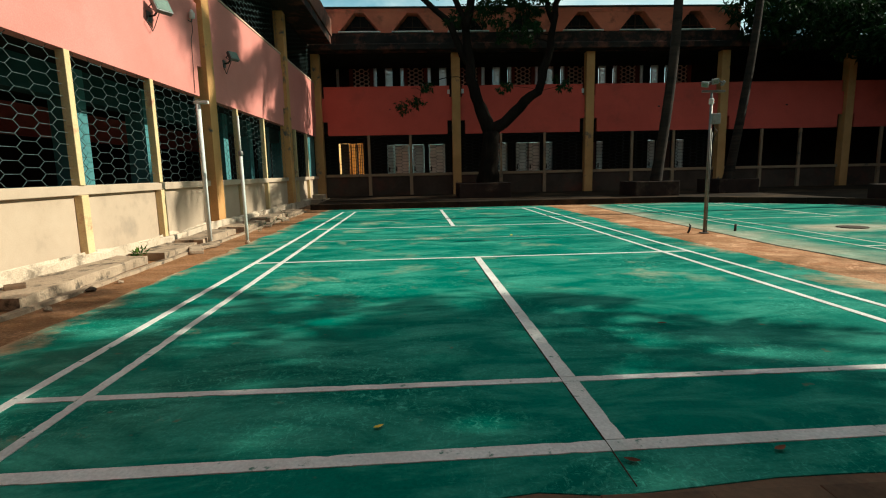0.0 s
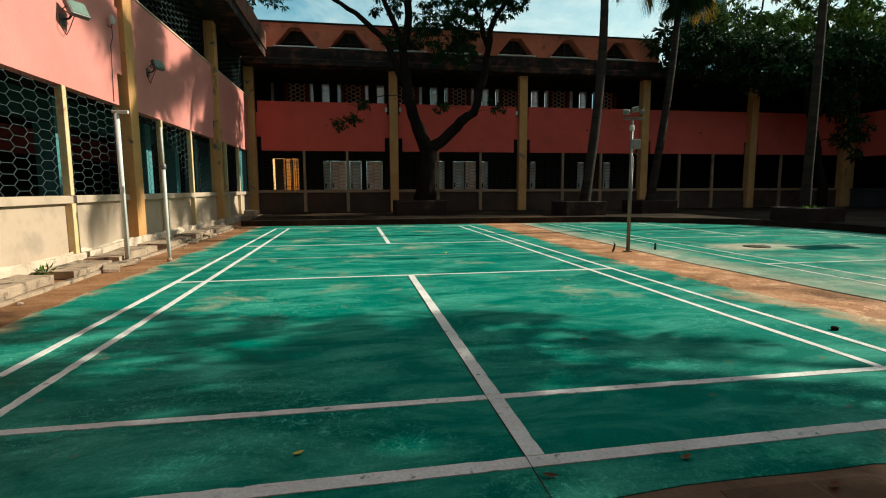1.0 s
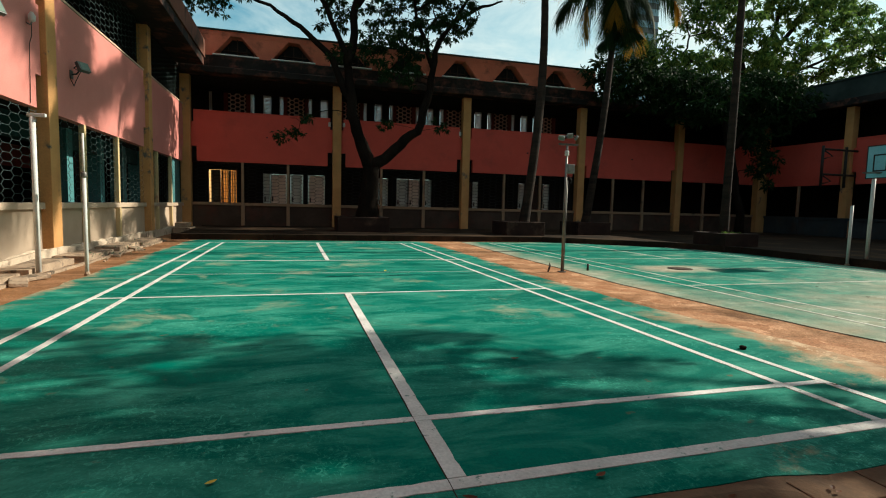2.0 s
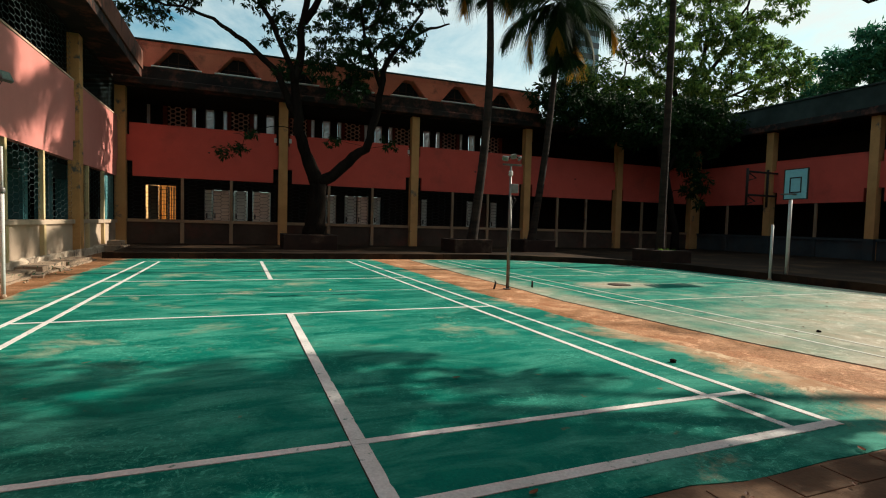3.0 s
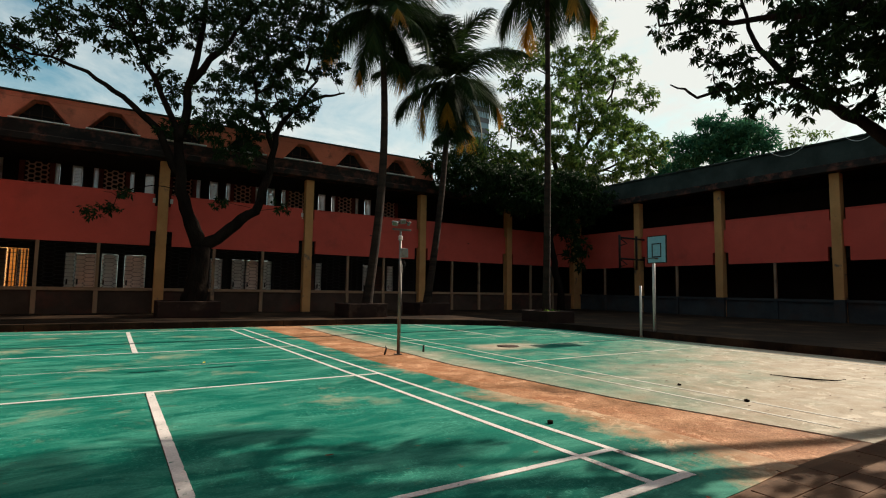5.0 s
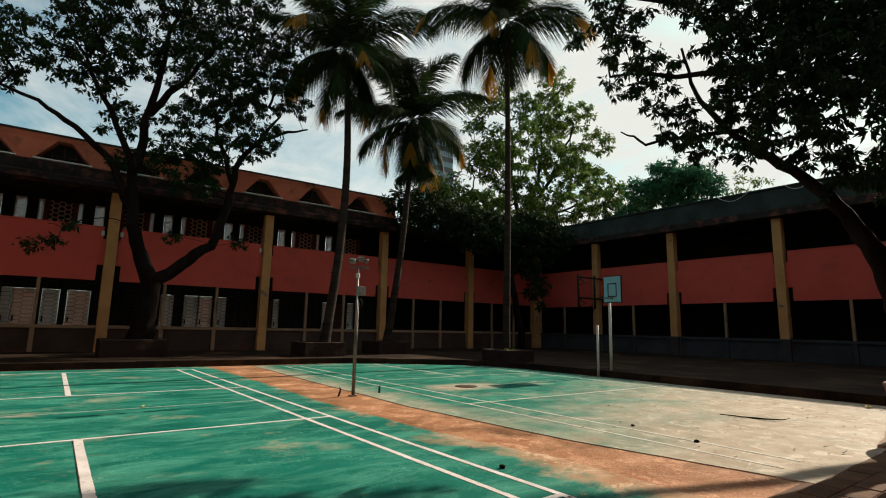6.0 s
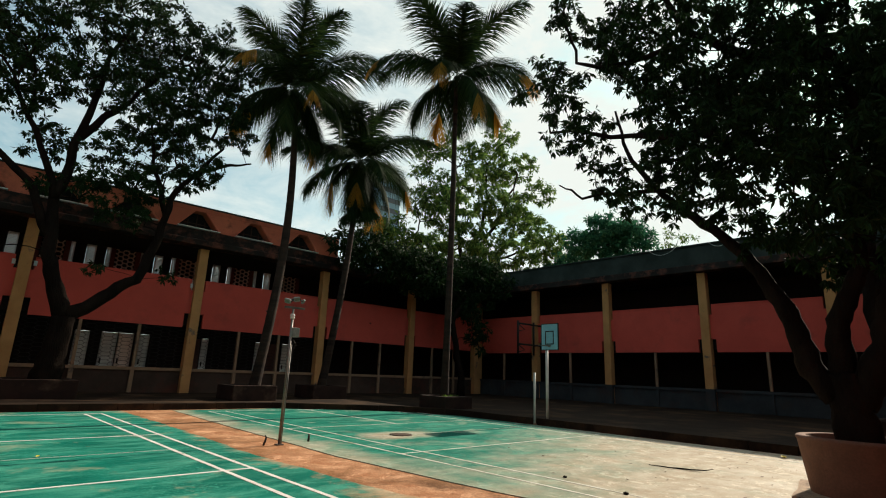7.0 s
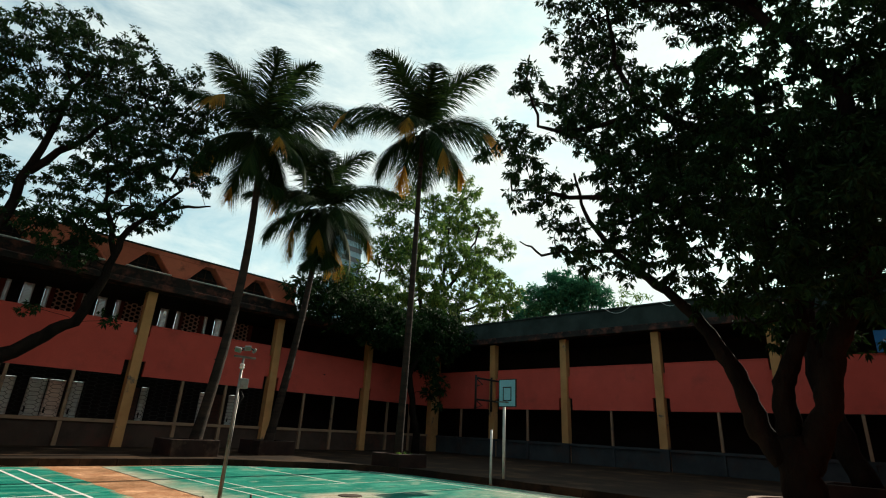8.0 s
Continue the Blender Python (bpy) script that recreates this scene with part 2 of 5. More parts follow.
# building helpers
def boxed(bm, x0, x1, y0, y1, z0, z1, bev=0.0):
    vs = [bm.verts.new(p) for p in ((x0, y0, z0), (x1, y0, z0), (x1, y1, z0), (x0, y1, z0), (x0, y0, z1), (x1, y0, z1), (x1, y1, z1), (x0, y1, z1))]
    fs = [bm.faces.new([vs[i] for i in q]) for q in ((3, 2, 1, 0), (4, 5, 6, 7), (0, 1, 5, 4), (1, 2, 6, 5), (2, 3, 7, 6), (3, 0, 4, 7))]
    if bev:
        bmesh.ops.bevel(bm, geom=list({e for f in fs for e in f.edges}), offset=bev, segments=2, affect="EDGES", profile=0.6)
    return bm


def box(x0, x1, y0, y1, z0, z1, bev=0.0):
    return boxed(bmesh.new(), x0, x1, y0, y1, z0, z1, bev)


def prism(outline, y0, y1):
    """An outline of (x, z) drawn through from y0 to y1."""
    bm = bmesh.new()
    a = [bm.verts.new((x, y0, z)) for x, z in outline]
    b = [bm.verts.new((x, y1, z)) for x, z in outline]
    n = len(a)
    bm.faces.new(a)
    bm.faces.new(b[::-1])
    for i in range(n):
        bm.faces.new((a[i], b[i], b[(i + 1) % n], a[(i + 1) % n]))
    bmesh.ops.recalc_face_normals(bm, faces=bm.faces)
    return bm


def slab(outline, z0, z1):
    """An outline of (x, y) drawn up from z0 to z1."""
    bm = bmesh.new()
    a = [bm.verts.new((x, y, z0)) for x, y in outline]
    b = [bm.verts.new((x, y, z1)) for x, y in outline]
    n = len(a)
    bm.faces.new(a[::-1])
    bm.faces.new(b)
    for i in range(n):
        bm.faces.new((a[i], a[(i + 1) % n], b[(i + 1) % n], b[i]))
    bmesh.ops.recalc_face_normals(bm, faces=bm.faces)
    return bm


def tubed(bm, pts, radii, sides=8, cap=True):
    rings, side = [], Vector((1, 0, 0))
    for i, p in enumerate(pts):
        p = Vector(p)
        d = (Vector(pts[min(i + 1, len(pts) - 1)]) - Vector(pts[max(i - 1, 0)])).normalized()
        side = (side - d * side.dot(d))
        side = side.normalized() if side.length > 1e-3 else d.orthogonal().normalized()
        up = d.cross(side)
        rings.append([bm.verts.new(p + radii[i] * (math.cos(a) * side + math.sin(a) * up)) for a in (2 * math.pi * k / sides for k in range(sides))])
    for r, s in zip(rings, rings[1:]):
        for k in range(sides):
            f = bm.faces.new((r[k], r[(k + 1) % sides], s[(k + 1) % sides], s[k]))
            f.smooth = sides > 5
    if cap:
        bm.faces.new(rings[0][::-1])
        bm.faces.new(rings[-1])
    return bm


def tube(pts, radii, sides=8):
    if not hasattr(radii, "__len__"):
        radii = [radii] * len(pts)
    return tubed(bmesh.new(), pts, radii, sides)


def lathe(profile, sides=32, smooth=True):
    """A profile of (radius, z) turned round the z axis."""
    bm = bmesh.new()
    rings = [[bm.verts.new((r * math.cos(2 * math.pi * k / sides), r * math.sin(2 * math.pi * k / sides), z)) for k in range(sides)] for r, z in profile]
    for r, s in zip(rings, rings[1:]):
        for k in range(sides):
            bm.faces.new((r[k], r[(k + 1) % sides], s[(k + 1) % sides], s[k])).smooth = smooth
    bm.faces.new(rings[0][::-1])
    bm.faces.new(rings[-1])
    return bm


def linked(name, bm, material, parent=None):
    me = bpy.data.meshes.new(name)
    bm.to_mesh(me)
    bm.free()
    me.materials.append(material)
    ob = new(name, me)
    ob.parent = parent
    return ob


def part(name, bm, material, parent, label=""):
    return tagged(linked(name, bm, material, parent), label)


def thing(name, label, category, at=None, group="", kind=""):
    ob = tagged(new(name), label, category, group, kind)
    if at is not None:
        ob.matrix_basis = at
    return ob


def solid(name, bm, material, label, category, group="", kind=""):
    return tagged(linked(name, bm, material), label, category, group, kind)


def raw(name, verts, faces, material, parent=None, smooth=False):
    """A mesh from computed arrays."""
    me = bpy.data.meshes.new(name)
    me.from_pydata(verts.tolist() if hasattr(verts, "tolist") else verts, [], faces.tolist() if hasattr(faces, "tolist") else faces)
    me.materials.append(material)
    if smooth:
        me.polygons.foreach_set("use_smooth", [True] * len(me.polygons))
    ob = new(name, me)
    ob.parent = parent
    return ob


def again(ob, parent, m):
    """One more object on the same mesh."""
    o = new(ob.name.split(".")[0], ob.data)
    o.parent = parent
    o.matrix_basis = m
    return o

# ground, courts, platform
def ground_mat(name, paint, worn, dust, wear, grit=0.14, relief=0.25, patch_from=-50.0, deep=0.72, edge=(0.10, 0.62), mottle=0.75):
    """Trodden outdoor paint or soil. wear(nt, x, y) gives the share of dust from the place."""
    m = bpy.data.materials.new(name)
    m.use_nodes = True
    nt = m.node_tree
    bs = nt.nodes["Principled BSDF"]
    geo = nt.nodes.new("ShaderNodeNewGeometry")
    sep = nt.nodes.new("ShaderNodeSeparateXYZ")
    nt.links.new(geo.outputs["Position"], sep.inputs[0])
    def noise_at(s, detail=8.0, r=0.62, dist=0.0, stretch=(1, 1, 1)):
        mp = nt.nodes.new("ShaderNodeMapping")
        mp.inputs["Scale"].default_value = stretch
        nt.links.new(geo.outputs["Position"], mp.inputs["Vector"])
        n = nt.nodes.new("ShaderNodeTexNoise")
        for key, v in (("Scale", s), ("Detail", detail), ("Roughness", r), ("Distortion", dist)):
            n.inputs[key].default_value = v
        nt.links.new(mp.outputs["Vector"], n.inputs["Vector"])
        return n.outputs["Fac"]
    def ranged(v, a, b, c=0.0, d=1.0):
        r = nt.nodes.new("ShaderNodeMapRange")
        for key, val in (("From Min", a), ("From Max", b), ("To Min", c), ("To Max", d)):
            r.inputs[key].default_value = val
        nt.links.new(v, r.inputs["Value"])
        return r.outputs["Result"]
    def sums(how, a, b):
        s = nt.nodes.new("ShaderNodeMath")
        s.operation = how
        for i, v in enumerate((a, b)):
            if hasattr(v, "links"):
                nt.links.new(v, s.inputs[i])
            else:
                s.inputs[i].default_value = v
        return s.outputs[0]
    def mixed(f, a, b, how="MIX"):
        x = nt.nodes.new("ShaderNodeMix")
        x.data_type, x.blend_type = "RGBA", how
        for sock, v in ((0, f), (6, a), (7, b)):
            if hasattr(v, "links"):
                nt.links.new(v, x.inputs[sock])
            elif sock:
                x.inputs[sock].default_value = (*v, 1)
            else:
                x.inputs[sock].default_value = v
        return x.outputs[2]
    dark = tuple(c * deep for c in paint)
    col = mixed(ranged(noise_at(0.55), 0.35, 0.65), paint, dark)
    # scuffs and bleached streaks
    col = mixed(ranged(noise_at(1.7, 10, 0.7, 0.6, (0.6, 1.5, 1)), 0.45, 0.68, 0.0, 0.95), col, worn)
    scr = ranged(noise_at(26, 4, 0.7, 1.5, (1.0, 0.25, 1)), 0.63, 0.72, 0.0, 0.28)
    col = mixed(scr, col, worn)
    fleck = ranged(noise_at(19, 10, 0.75, 0.8), 0.53, 0.66, 0.0, 0.7)
    zone = ranged(noise_at(0.8, 5, 0.6), 0.42, 0.62)
    col = mixed(sums("MULTIPLY", fleck, zone), col, tuple(min(1, c * 1.5 + 0.02) for c in worn))
    # fine scratches that cross one another
    for s, way in ((34, (1.0, 0.22, 1)), (40, (0.25, 1.0, 1)), (30, (0.6, 0.6, 1))):
        line = ranged(noise_at(s, 5, 0.72, 2.2, way), 0.60, 0.66, 0.0, 0.38)
        col = mixed(sums("MULTIPLY", line, zone), col, tuple(min(1, c * 1.9 + 0.03) for c in worn))
    share = wear(ranged, sums, sep.outputs[0], sep.outputs[1])
    share = sums("ADD", share, ranged(noise_at(0.9, 10, 0.72, 0.3), 0.25, 0.75, -mottle, mottle))
    share = ranged(share, edge[0], edge[1])
    patch = ranged(noise_at(0.8, 9, 0.68, 0.4, (1.0, 1.25, 1)), 0.555, 0.66, 0.0, 0.75)
    patch = sums("MULTIPLY", patch, ranged(sep.outputs[1], patch_from, patch_from + 1.2))
    col = mixed(patch, col, tuple(0.45 * w + 0.55 * d for w, d in zip(worn, dust[0])))
    dust_col = mixed(ranged(noise_at(2.4, 8, 0.65), 0.35, 0.65), dust[0], dust[1])
    dust_col = mixed(ranged(noise_at(5.5, 10, 0.75, 0.5, (0.7, 1.0, 1)), 0.54, 0.66, 0.0, 0.55), dust_col, tuple(c * 0.5 for c in dust[1]))
    dust_col = mixed(ranged(noise_at(3.1, 10, 0.75, 0.9), 0.55, 0.59, 0.0, 0.65), dust_col, tuple(min(1, c * 1.35 + 0.03) for c in dust[0]))
    col = mixed(share, col, dust_col)
    grain = noise_at(55, 4, 0.6)
    col = mixed(1.0, col, mixed(ranged(grain, 0.3, 0.7), (1 - grit,) * 3, (1 + grit,) * 3), "MULTIPLY")
    spots = ranged(noise_at(7.0, 3, 0.5), 0.70, 0.76, 0.0, 0.6)
    col = mixed(spots, col, tuple(c * 0.5 for c in dust[1]))
    nt.links.new(col, bs.inputs["Base Color"])
    nt.links.new(ranged(noise_at(1.3), 0.3, 0.7, 0.55, 0.85), bs.inputs["Roughness"])
    bs.inputs["Specular IOR Level"].default_value = 0.06
    b = nt.nodes.new("ShaderNodeBump")
    b.inputs["Strength"].default_value, b.inputs["Distance"].default_value = relief, 0.006
    nt.links.new(sums("ADD", grain, noise_at(6, 6, 0.6)), b.inputs["Height"])
    nt.links.new(b.outputs["Normal"], bs.inputs["Normal"])
    return m


SAND = ((0.47, 0.335, 0.215), (0.33, 0.175, 0.090))
PALE = ((0.44, 0.390, 0.305), (0.33, 0.260, 0.180))
SOILS = ((0.28, 0.132, 0.060), (0.22, 0.09, 0.038))


def wear_one(ranged, sums, x, y):
    right = sums("ADD", ranged(x, 2.75, 3.85, -0.70, 1.0), ranged(y, 0.0, 9.0, 0.12, -0.1))
    left = ranged(x, -3.25, -3.74, -0.75, 0.55)
    return sums("MAXIMUM", right, left)


def wear_two(ranged, sums, x, y):
    s = sums("SUBTRACT", y, sums("MULTIPLY", sums("SUBTRACT", x, 7.0), 0.45))
    pale = ranged(s, 5.9, 0.9, -0.6, 1.25)
    edge = ranged(x, 5.35, 4.6, -0.55, 0.6)
    dx, dy = sums("SUBTRACT", x, 6.9), sums("MULTIPLY", sums("SUBTRACT", y, 6.75), 1.6)
    ring = sums("SQRT", sums("ADD", sums("MULTIPLY", dx, dx), sums("MULTIPLY", dy, dy)), 0.0)
    drain = ranged(ring, 0.6, 1.3, 1.0, -0.75)
    return sums("MAXIMUM", sums("MAXIMUM", pale, edge), drain)


def wear_soil(ranged, sums, x, y):
    return ranged(x, 2.8, 3.6, -0.45, 0.40)


COURT_A = ground_mat("green_court_paint", (0.001, 0.146, 0.104), (0.060, 0.285, 0.205), SAND, wear_one, patch_from=2.3, deep=0.62, edge=(0.05, 0.85), mottle=1.25)
COURT_B = ground_mat("bleached_green_court", (0.003, 0.145, 0.102), (0.050, 0.26, 0.180), PALE, wear_two, edge=(-0.35, 1.15))
DIRT = ground_mat("orange_brown_soil", SOILS[0], (0.34, 0.175, 0.095), ((0.50, 0.275, 0.155), (0.30, 0.125, 0.058)), wear_soil, 0.34, 1.0, deep=0.42, mottle=1.0)

solid("ground", slab([(-400, -400), (400, -400), (400, 400), (-400, 400)], -0.5, -0.010), DIRT,
      "orange-brown trodden soil round the painted courts", "ground", kind="structure")


def ragged(corners, rough, seed):
    rng = random.Random(seed)
    pts = []
    for (ax, ay), (bx, by) in zip(corners, corners[1:] + corners[:1]):
        n = max(2, int(math.hypot(bx - ax, by - ay) / 0.3))
        for i in range(n):
            pts.append((ax + (bx - ax) * i / n + (rng.random() - 0.5) * rough, ay + (by - ay) * i / n + (rng.random() - 0.5) * rough))
    return pts


court_a = solid("court_floor", slab(ragged([(-3.72, -0.33), (3.78, -0.33), (3.76, 1.6), (3.45, 3.4), (3.32, 6.0), (3.36, 10.0), (3.30, 14.25), (-3.72, 14.5)], 0.07, 3), -0.2, 0.0),
                COURT_A, "worn green painted concrete badminton court", "court", kind="structure")
court_b = solid("court_floor", slab(ragged([(5.02, -0.36), (8.3, -0.30), (11.96, -0.5), (11.86, 10.0), (11.1, 11.75), (9.8, 12.85), (7.6, 14.1), (4.55, 14.1), (4.40, 9.0), (4.32, 5.0), (4.55, 2.0)], 0.025, 4), -0.2, 0.0),
                COURT_B, "sun-bleached green badminton court, bare towards one corner", "court", kind="structure")


def chipped(corners, depth, seed, step=0.05):
    """A painted strip whose edge is nibbled inwards."""
    rng = random.Random(seed)
    pts = []
    for (ax, ay), (bx, by) in zip(corners, corners[1:] + corners[:1]):
        run = math.hypot(bx - ax, by - ay)
        n = max(1, int(run / step))
        for i in range(n):
            d = depth * (rng.uniform(1.0, 3.0) if rng.random() < 0.07 else 0.6 * rng.random()) if i else 0.0
            f = i / n
            pts.append((ax + (bx - ax) * f - (by - ay) / run * d, ay + (by - ay) * f + (bx - ax) / run * d))
    return pts


def court_lines(court, cx, half, inner, w, material, lean, skew=0.0, base=True):
    """Badminton lines: sidelines, base lines, service lines and centre lines as thin painted strips."""
    def at(x, y):
        return cx + x - (lean[0] if x < 0.5 else lean[1]) * y
    def strip(x0, x1, y0, y1, tilt=0.0):
        part("line", slab(chipped([(at(x0, y0), y0 + tilt * x0), (at(x1, y0), y0 + tilt * x1), (at(x1, y1), y1 + tilt * x1), (at(x0, y1), y1 + tilt * x0)], 0.0035, int(abs(x0 * 97 + y0 * 31))), 0.0, 0.004), material, court)
    h = w / 2
    for x in (-half, -inner, inner, half):
        strip(x - h, x + h, 0.002 + skew * x, 13.45)
    if base:
        strip(-half - h, half + h, -0.085, 0.0, skew)
    strip(-half - h, half + h, 13.452, 13.452 + w)
    for y in (0.64, 4.72, 8.70)[0 if base else 1:]:
        for x0, x1 in ((-half + h, -inner - h), (-inner + h, inner - h), (inner + h, half - h)):
            strip(x0 + 0.002, x1 - 0.002, y - h, y + h)
    strip(-inner + h, inner - h, 6.74, 6.76)
    d = h * 1.4
    if base:
        strip(-d, d, 0.004, 0.64 - h - 0.002)
        strip(-d, d, 0.64 + h + 0.002, 4.72 - h - 0.002)
    strip(-d, d, 8.70 + h + 0.002, 13.45)
    if not base:
        return
    joint = ragged([(cx - 0.046, -0.32), (cx - 0.042, -0.32), (cx - 0.080, 4.66), (cx - 0.085, 4.66)], 0.004, 9)
    part("joint", slab(joint, 0.0, 0.0055), SOIL, court, "dark cracked expansion joint")


court_lines(court_a, 0.0, 2.93, 2.57, 0.062, CHIPPED, (0.009, 0.016), 0.018)
court_lines(court_b, 8.36, 3.03, 2.57, 0.045, FADEDLINE, (0.0, 0.0), base=False)

KERB = [(-4.3, 14.75), (1.5, 14.48), (7.6, 14.32), (9.8, 12.97), (11.2, 11.85), (11.92, 10.0), (12.02, 7.0), (12.1, -9.0)]
inner = [(x + 0.16, y + 0.16) for x, y in KERB]
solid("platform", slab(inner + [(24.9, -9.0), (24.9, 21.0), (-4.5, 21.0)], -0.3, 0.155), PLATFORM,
      "stained concrete platform along the school wings, darkened for their shade", "platform", kind="structure")
kerb = thing("kerb", "chipped concrete kerb stones edging the platform, darkened with its shade", "kerb", kind="structure")
for (ax, ay), (bx, by) in zip(KERB, KERB[1:]):
    run = math.hypot(bx - ax, by - ay)
    n = max(1, round(run / 0.9))
    for i in range(n):
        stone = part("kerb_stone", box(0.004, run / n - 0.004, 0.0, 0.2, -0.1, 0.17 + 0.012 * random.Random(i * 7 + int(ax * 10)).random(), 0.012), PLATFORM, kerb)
        f = i / n
        stone.matrix_basis = pose(ax + (bx - ax) * f, ay + (by - ay) * f, 0, 0, 0, math.degrees(math.atan2(by - ay, bx - ax)))

# the school wings round the yard; local x along the wall, y into the building, z up
def hex_bars(x0, x1, z0, z1, pitch=0.30, tall=0.144, bar=0.0033, y=0.0):
    """Flat-topped hexagonal lattice of steel bars that fills an opening."""
    segs = []
    a, b = pitch * 0.36, pitch * 0.64
    cols = int((x1 - x0) / pitch) + 2
    rows = int((z1 - z0) / tall) + 2
    for c in range(-1, cols):
        for r in range(-1, rows):
            cx, cz = x0 + c * pitch, z0 + (r + 0.5 * (c % 2)) * tall
            segs += [((cx - a, cz), (cx + a, cz)), ((cx + a, cz), (cx + b, cz + tall / 2)), ((cx + a, cz), (cx + b, cz - tall / 2))]
    v, f = [], []
    for (px, pz), (qx, qz) in segs:
        lo, hi = 0.0, 1.0
        for p, d, mn, mx in ((px, qx - px, x0, x1), (pz, qz - pz, z0, z1)):
            if abs(d) < 1e-9:
                if not mn <= p <= mx:
                    hi = -1
                continue
            s, e = sorted(((mn - p) / d, (mx - p) / d))
            lo, hi = max(lo, s), min(hi, e)
        if hi - lo < 0.02:
            continue
        ax, az, bx, bz = px + (qx - px) * lo, pz + (qz - pz) * lo, px + (qx - px) * hi, pz + (qz - pz) * hi
        n = math.hypot(bx - ax, bz - az)
        nx, nz = -(bz - az) / n * bar, (bx - ax) / n * bar
        k = len(v)
        for ex, ez in ((ax, az), (bx, bz)):
            v += [(ex + nx, y - bar, ez + nz), (ex - nx, y - bar, ez - nz), (ex - nx, y + bar, ez - nz), (ex + nx, y + bar, ez + nz)]
        f += [(k + i, k + (i + 1) % 4, k + 4 + (i + 1) % 4, k + 4 + i) for i in range(4)]
    return v, f


def mesh_part(name, vf, material, parent, label=""):
    return tagged(raw(name, vf[0], vf[1], material, parent), label)


def wing(label, m, cols, posts, base, sill, band, eave, low=CREAM, lattice=(), upper_lattice=(), pillar=None, width=0.36, out=0.2, deep=3.0, ends=(0, 0), hide=0, paint=PINK, post_paint=TANPOST, wire=WIRE, bar=0.0028):
    w = thing("school_wing", label, "building", m, kind="structure")
    z0, z1 = band
    a, b = cols[0] - ends[0], cols[-1] + ends[1]
    for c in cols[:len(cols) - hide]:
        bm = box(c - width / 2, c + width / 2, -out, 0.16, base - 0.15, eave, 0.012)
        part("column", bm, YELLOW, w, "ochre painted column with peeling patches")
    edges = list(zip(cols, cols[1:]))
    for n, (p, q) in enumerate(edges):
        l, r = p + width / 2 + 0.002, q - width / 2 - 0.002
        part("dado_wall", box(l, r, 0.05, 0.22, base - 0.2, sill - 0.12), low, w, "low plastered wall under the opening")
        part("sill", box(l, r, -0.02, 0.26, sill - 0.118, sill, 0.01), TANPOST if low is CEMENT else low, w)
        lw, lh, uw, uh = 0.20, 0.58, 0.10, 0.42
        shape = [(l + lw, z0), (r - lw, z0), (r - lw, z0 + lh), (r, z0 + lh), (r, z1 - uh), (r - uw, z1 - uh), (r - uw, z1),
                 (l + uw, z1), (l + uw, z1 - uh), (l, z1 - uh), (l, z0 + lh), (l + lw, z0 + lh)]
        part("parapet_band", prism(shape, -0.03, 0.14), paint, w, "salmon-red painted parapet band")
        part("band_cap", box(l + uw, r - uw, -0.05, 0.17, z1 + 0.002, z1 + 0.05, 0.008), CREAM if low is CREAM else paint, w)
        inner_posts = [s for s in posts if p < s < q]
        for s in inner_posts:
            part("post", box(s - 0.052, s + 0.052, -0.04, 0.07, sill + 0.001, z0 - 0.001, 0.008), post_paint, w, "slim painted post")
            part("post", box(s - 0.07, s + 0.07, -0.05, 0.048, base - 0.1, sill - 0.12, 0.008), low if low is GREYBLUE else post_paint, w)
        stops = [l] + inner_posts + [r]
        if n in lattice:
            for s, e in zip(stops, stops[1:]):
                mesh_part("lattice_screen", hex_bars(s + 0.06, e - 0.06, sill + 0.002, z0, bar=bar, y=0.03), wire, w, "hexagonal steel lattice screen")
        if n in upper_lattice:
            mesh_part("lattice_screen", hex_bars(l, r, z1 + 0.05, eave, y=0.05), WIRE, w, "hexagonal steel lattice screen")
    if pillar:
        for s in (-1.7, 0.3, 2.3, 4.27, 6.35, 8.4, 12.4, 14.5, 16.4, 18.2):
            part("pillar", box(s - 0.17, s + 0.17, 0.9, 1.25, base, z0 + 0.1), pillar, w, "teal painted inner pillar")
        part("inner_beam", box(a, b, 0.95, 1.20, 2.34, z0 + 0.1), SHADETEAL, w, "teal inner beam with the gallery's shade painted in")
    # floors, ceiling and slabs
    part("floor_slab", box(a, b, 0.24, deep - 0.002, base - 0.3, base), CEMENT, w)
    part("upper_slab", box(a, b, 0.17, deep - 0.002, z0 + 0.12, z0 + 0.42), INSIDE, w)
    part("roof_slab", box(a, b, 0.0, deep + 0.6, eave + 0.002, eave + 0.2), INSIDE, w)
    return w


# north wing
NORTH_COLS = [-4.95, 0.93, 6.72, 12.66, 18.40, 23.75]
NORTH_POSTS = [-2.86, -1.07, 2.87, 4.80, 8.70, 10.57, 14.60, 16.39, 20.17, 21.95]
N_BASE, N_BAND, N_EAVE = 0.27, (2.75, 4.72), 6.08
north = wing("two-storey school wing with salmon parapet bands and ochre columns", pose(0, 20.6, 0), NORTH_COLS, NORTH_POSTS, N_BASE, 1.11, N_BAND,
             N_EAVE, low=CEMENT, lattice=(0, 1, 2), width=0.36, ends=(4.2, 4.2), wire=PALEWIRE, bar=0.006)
north_back = 3.0


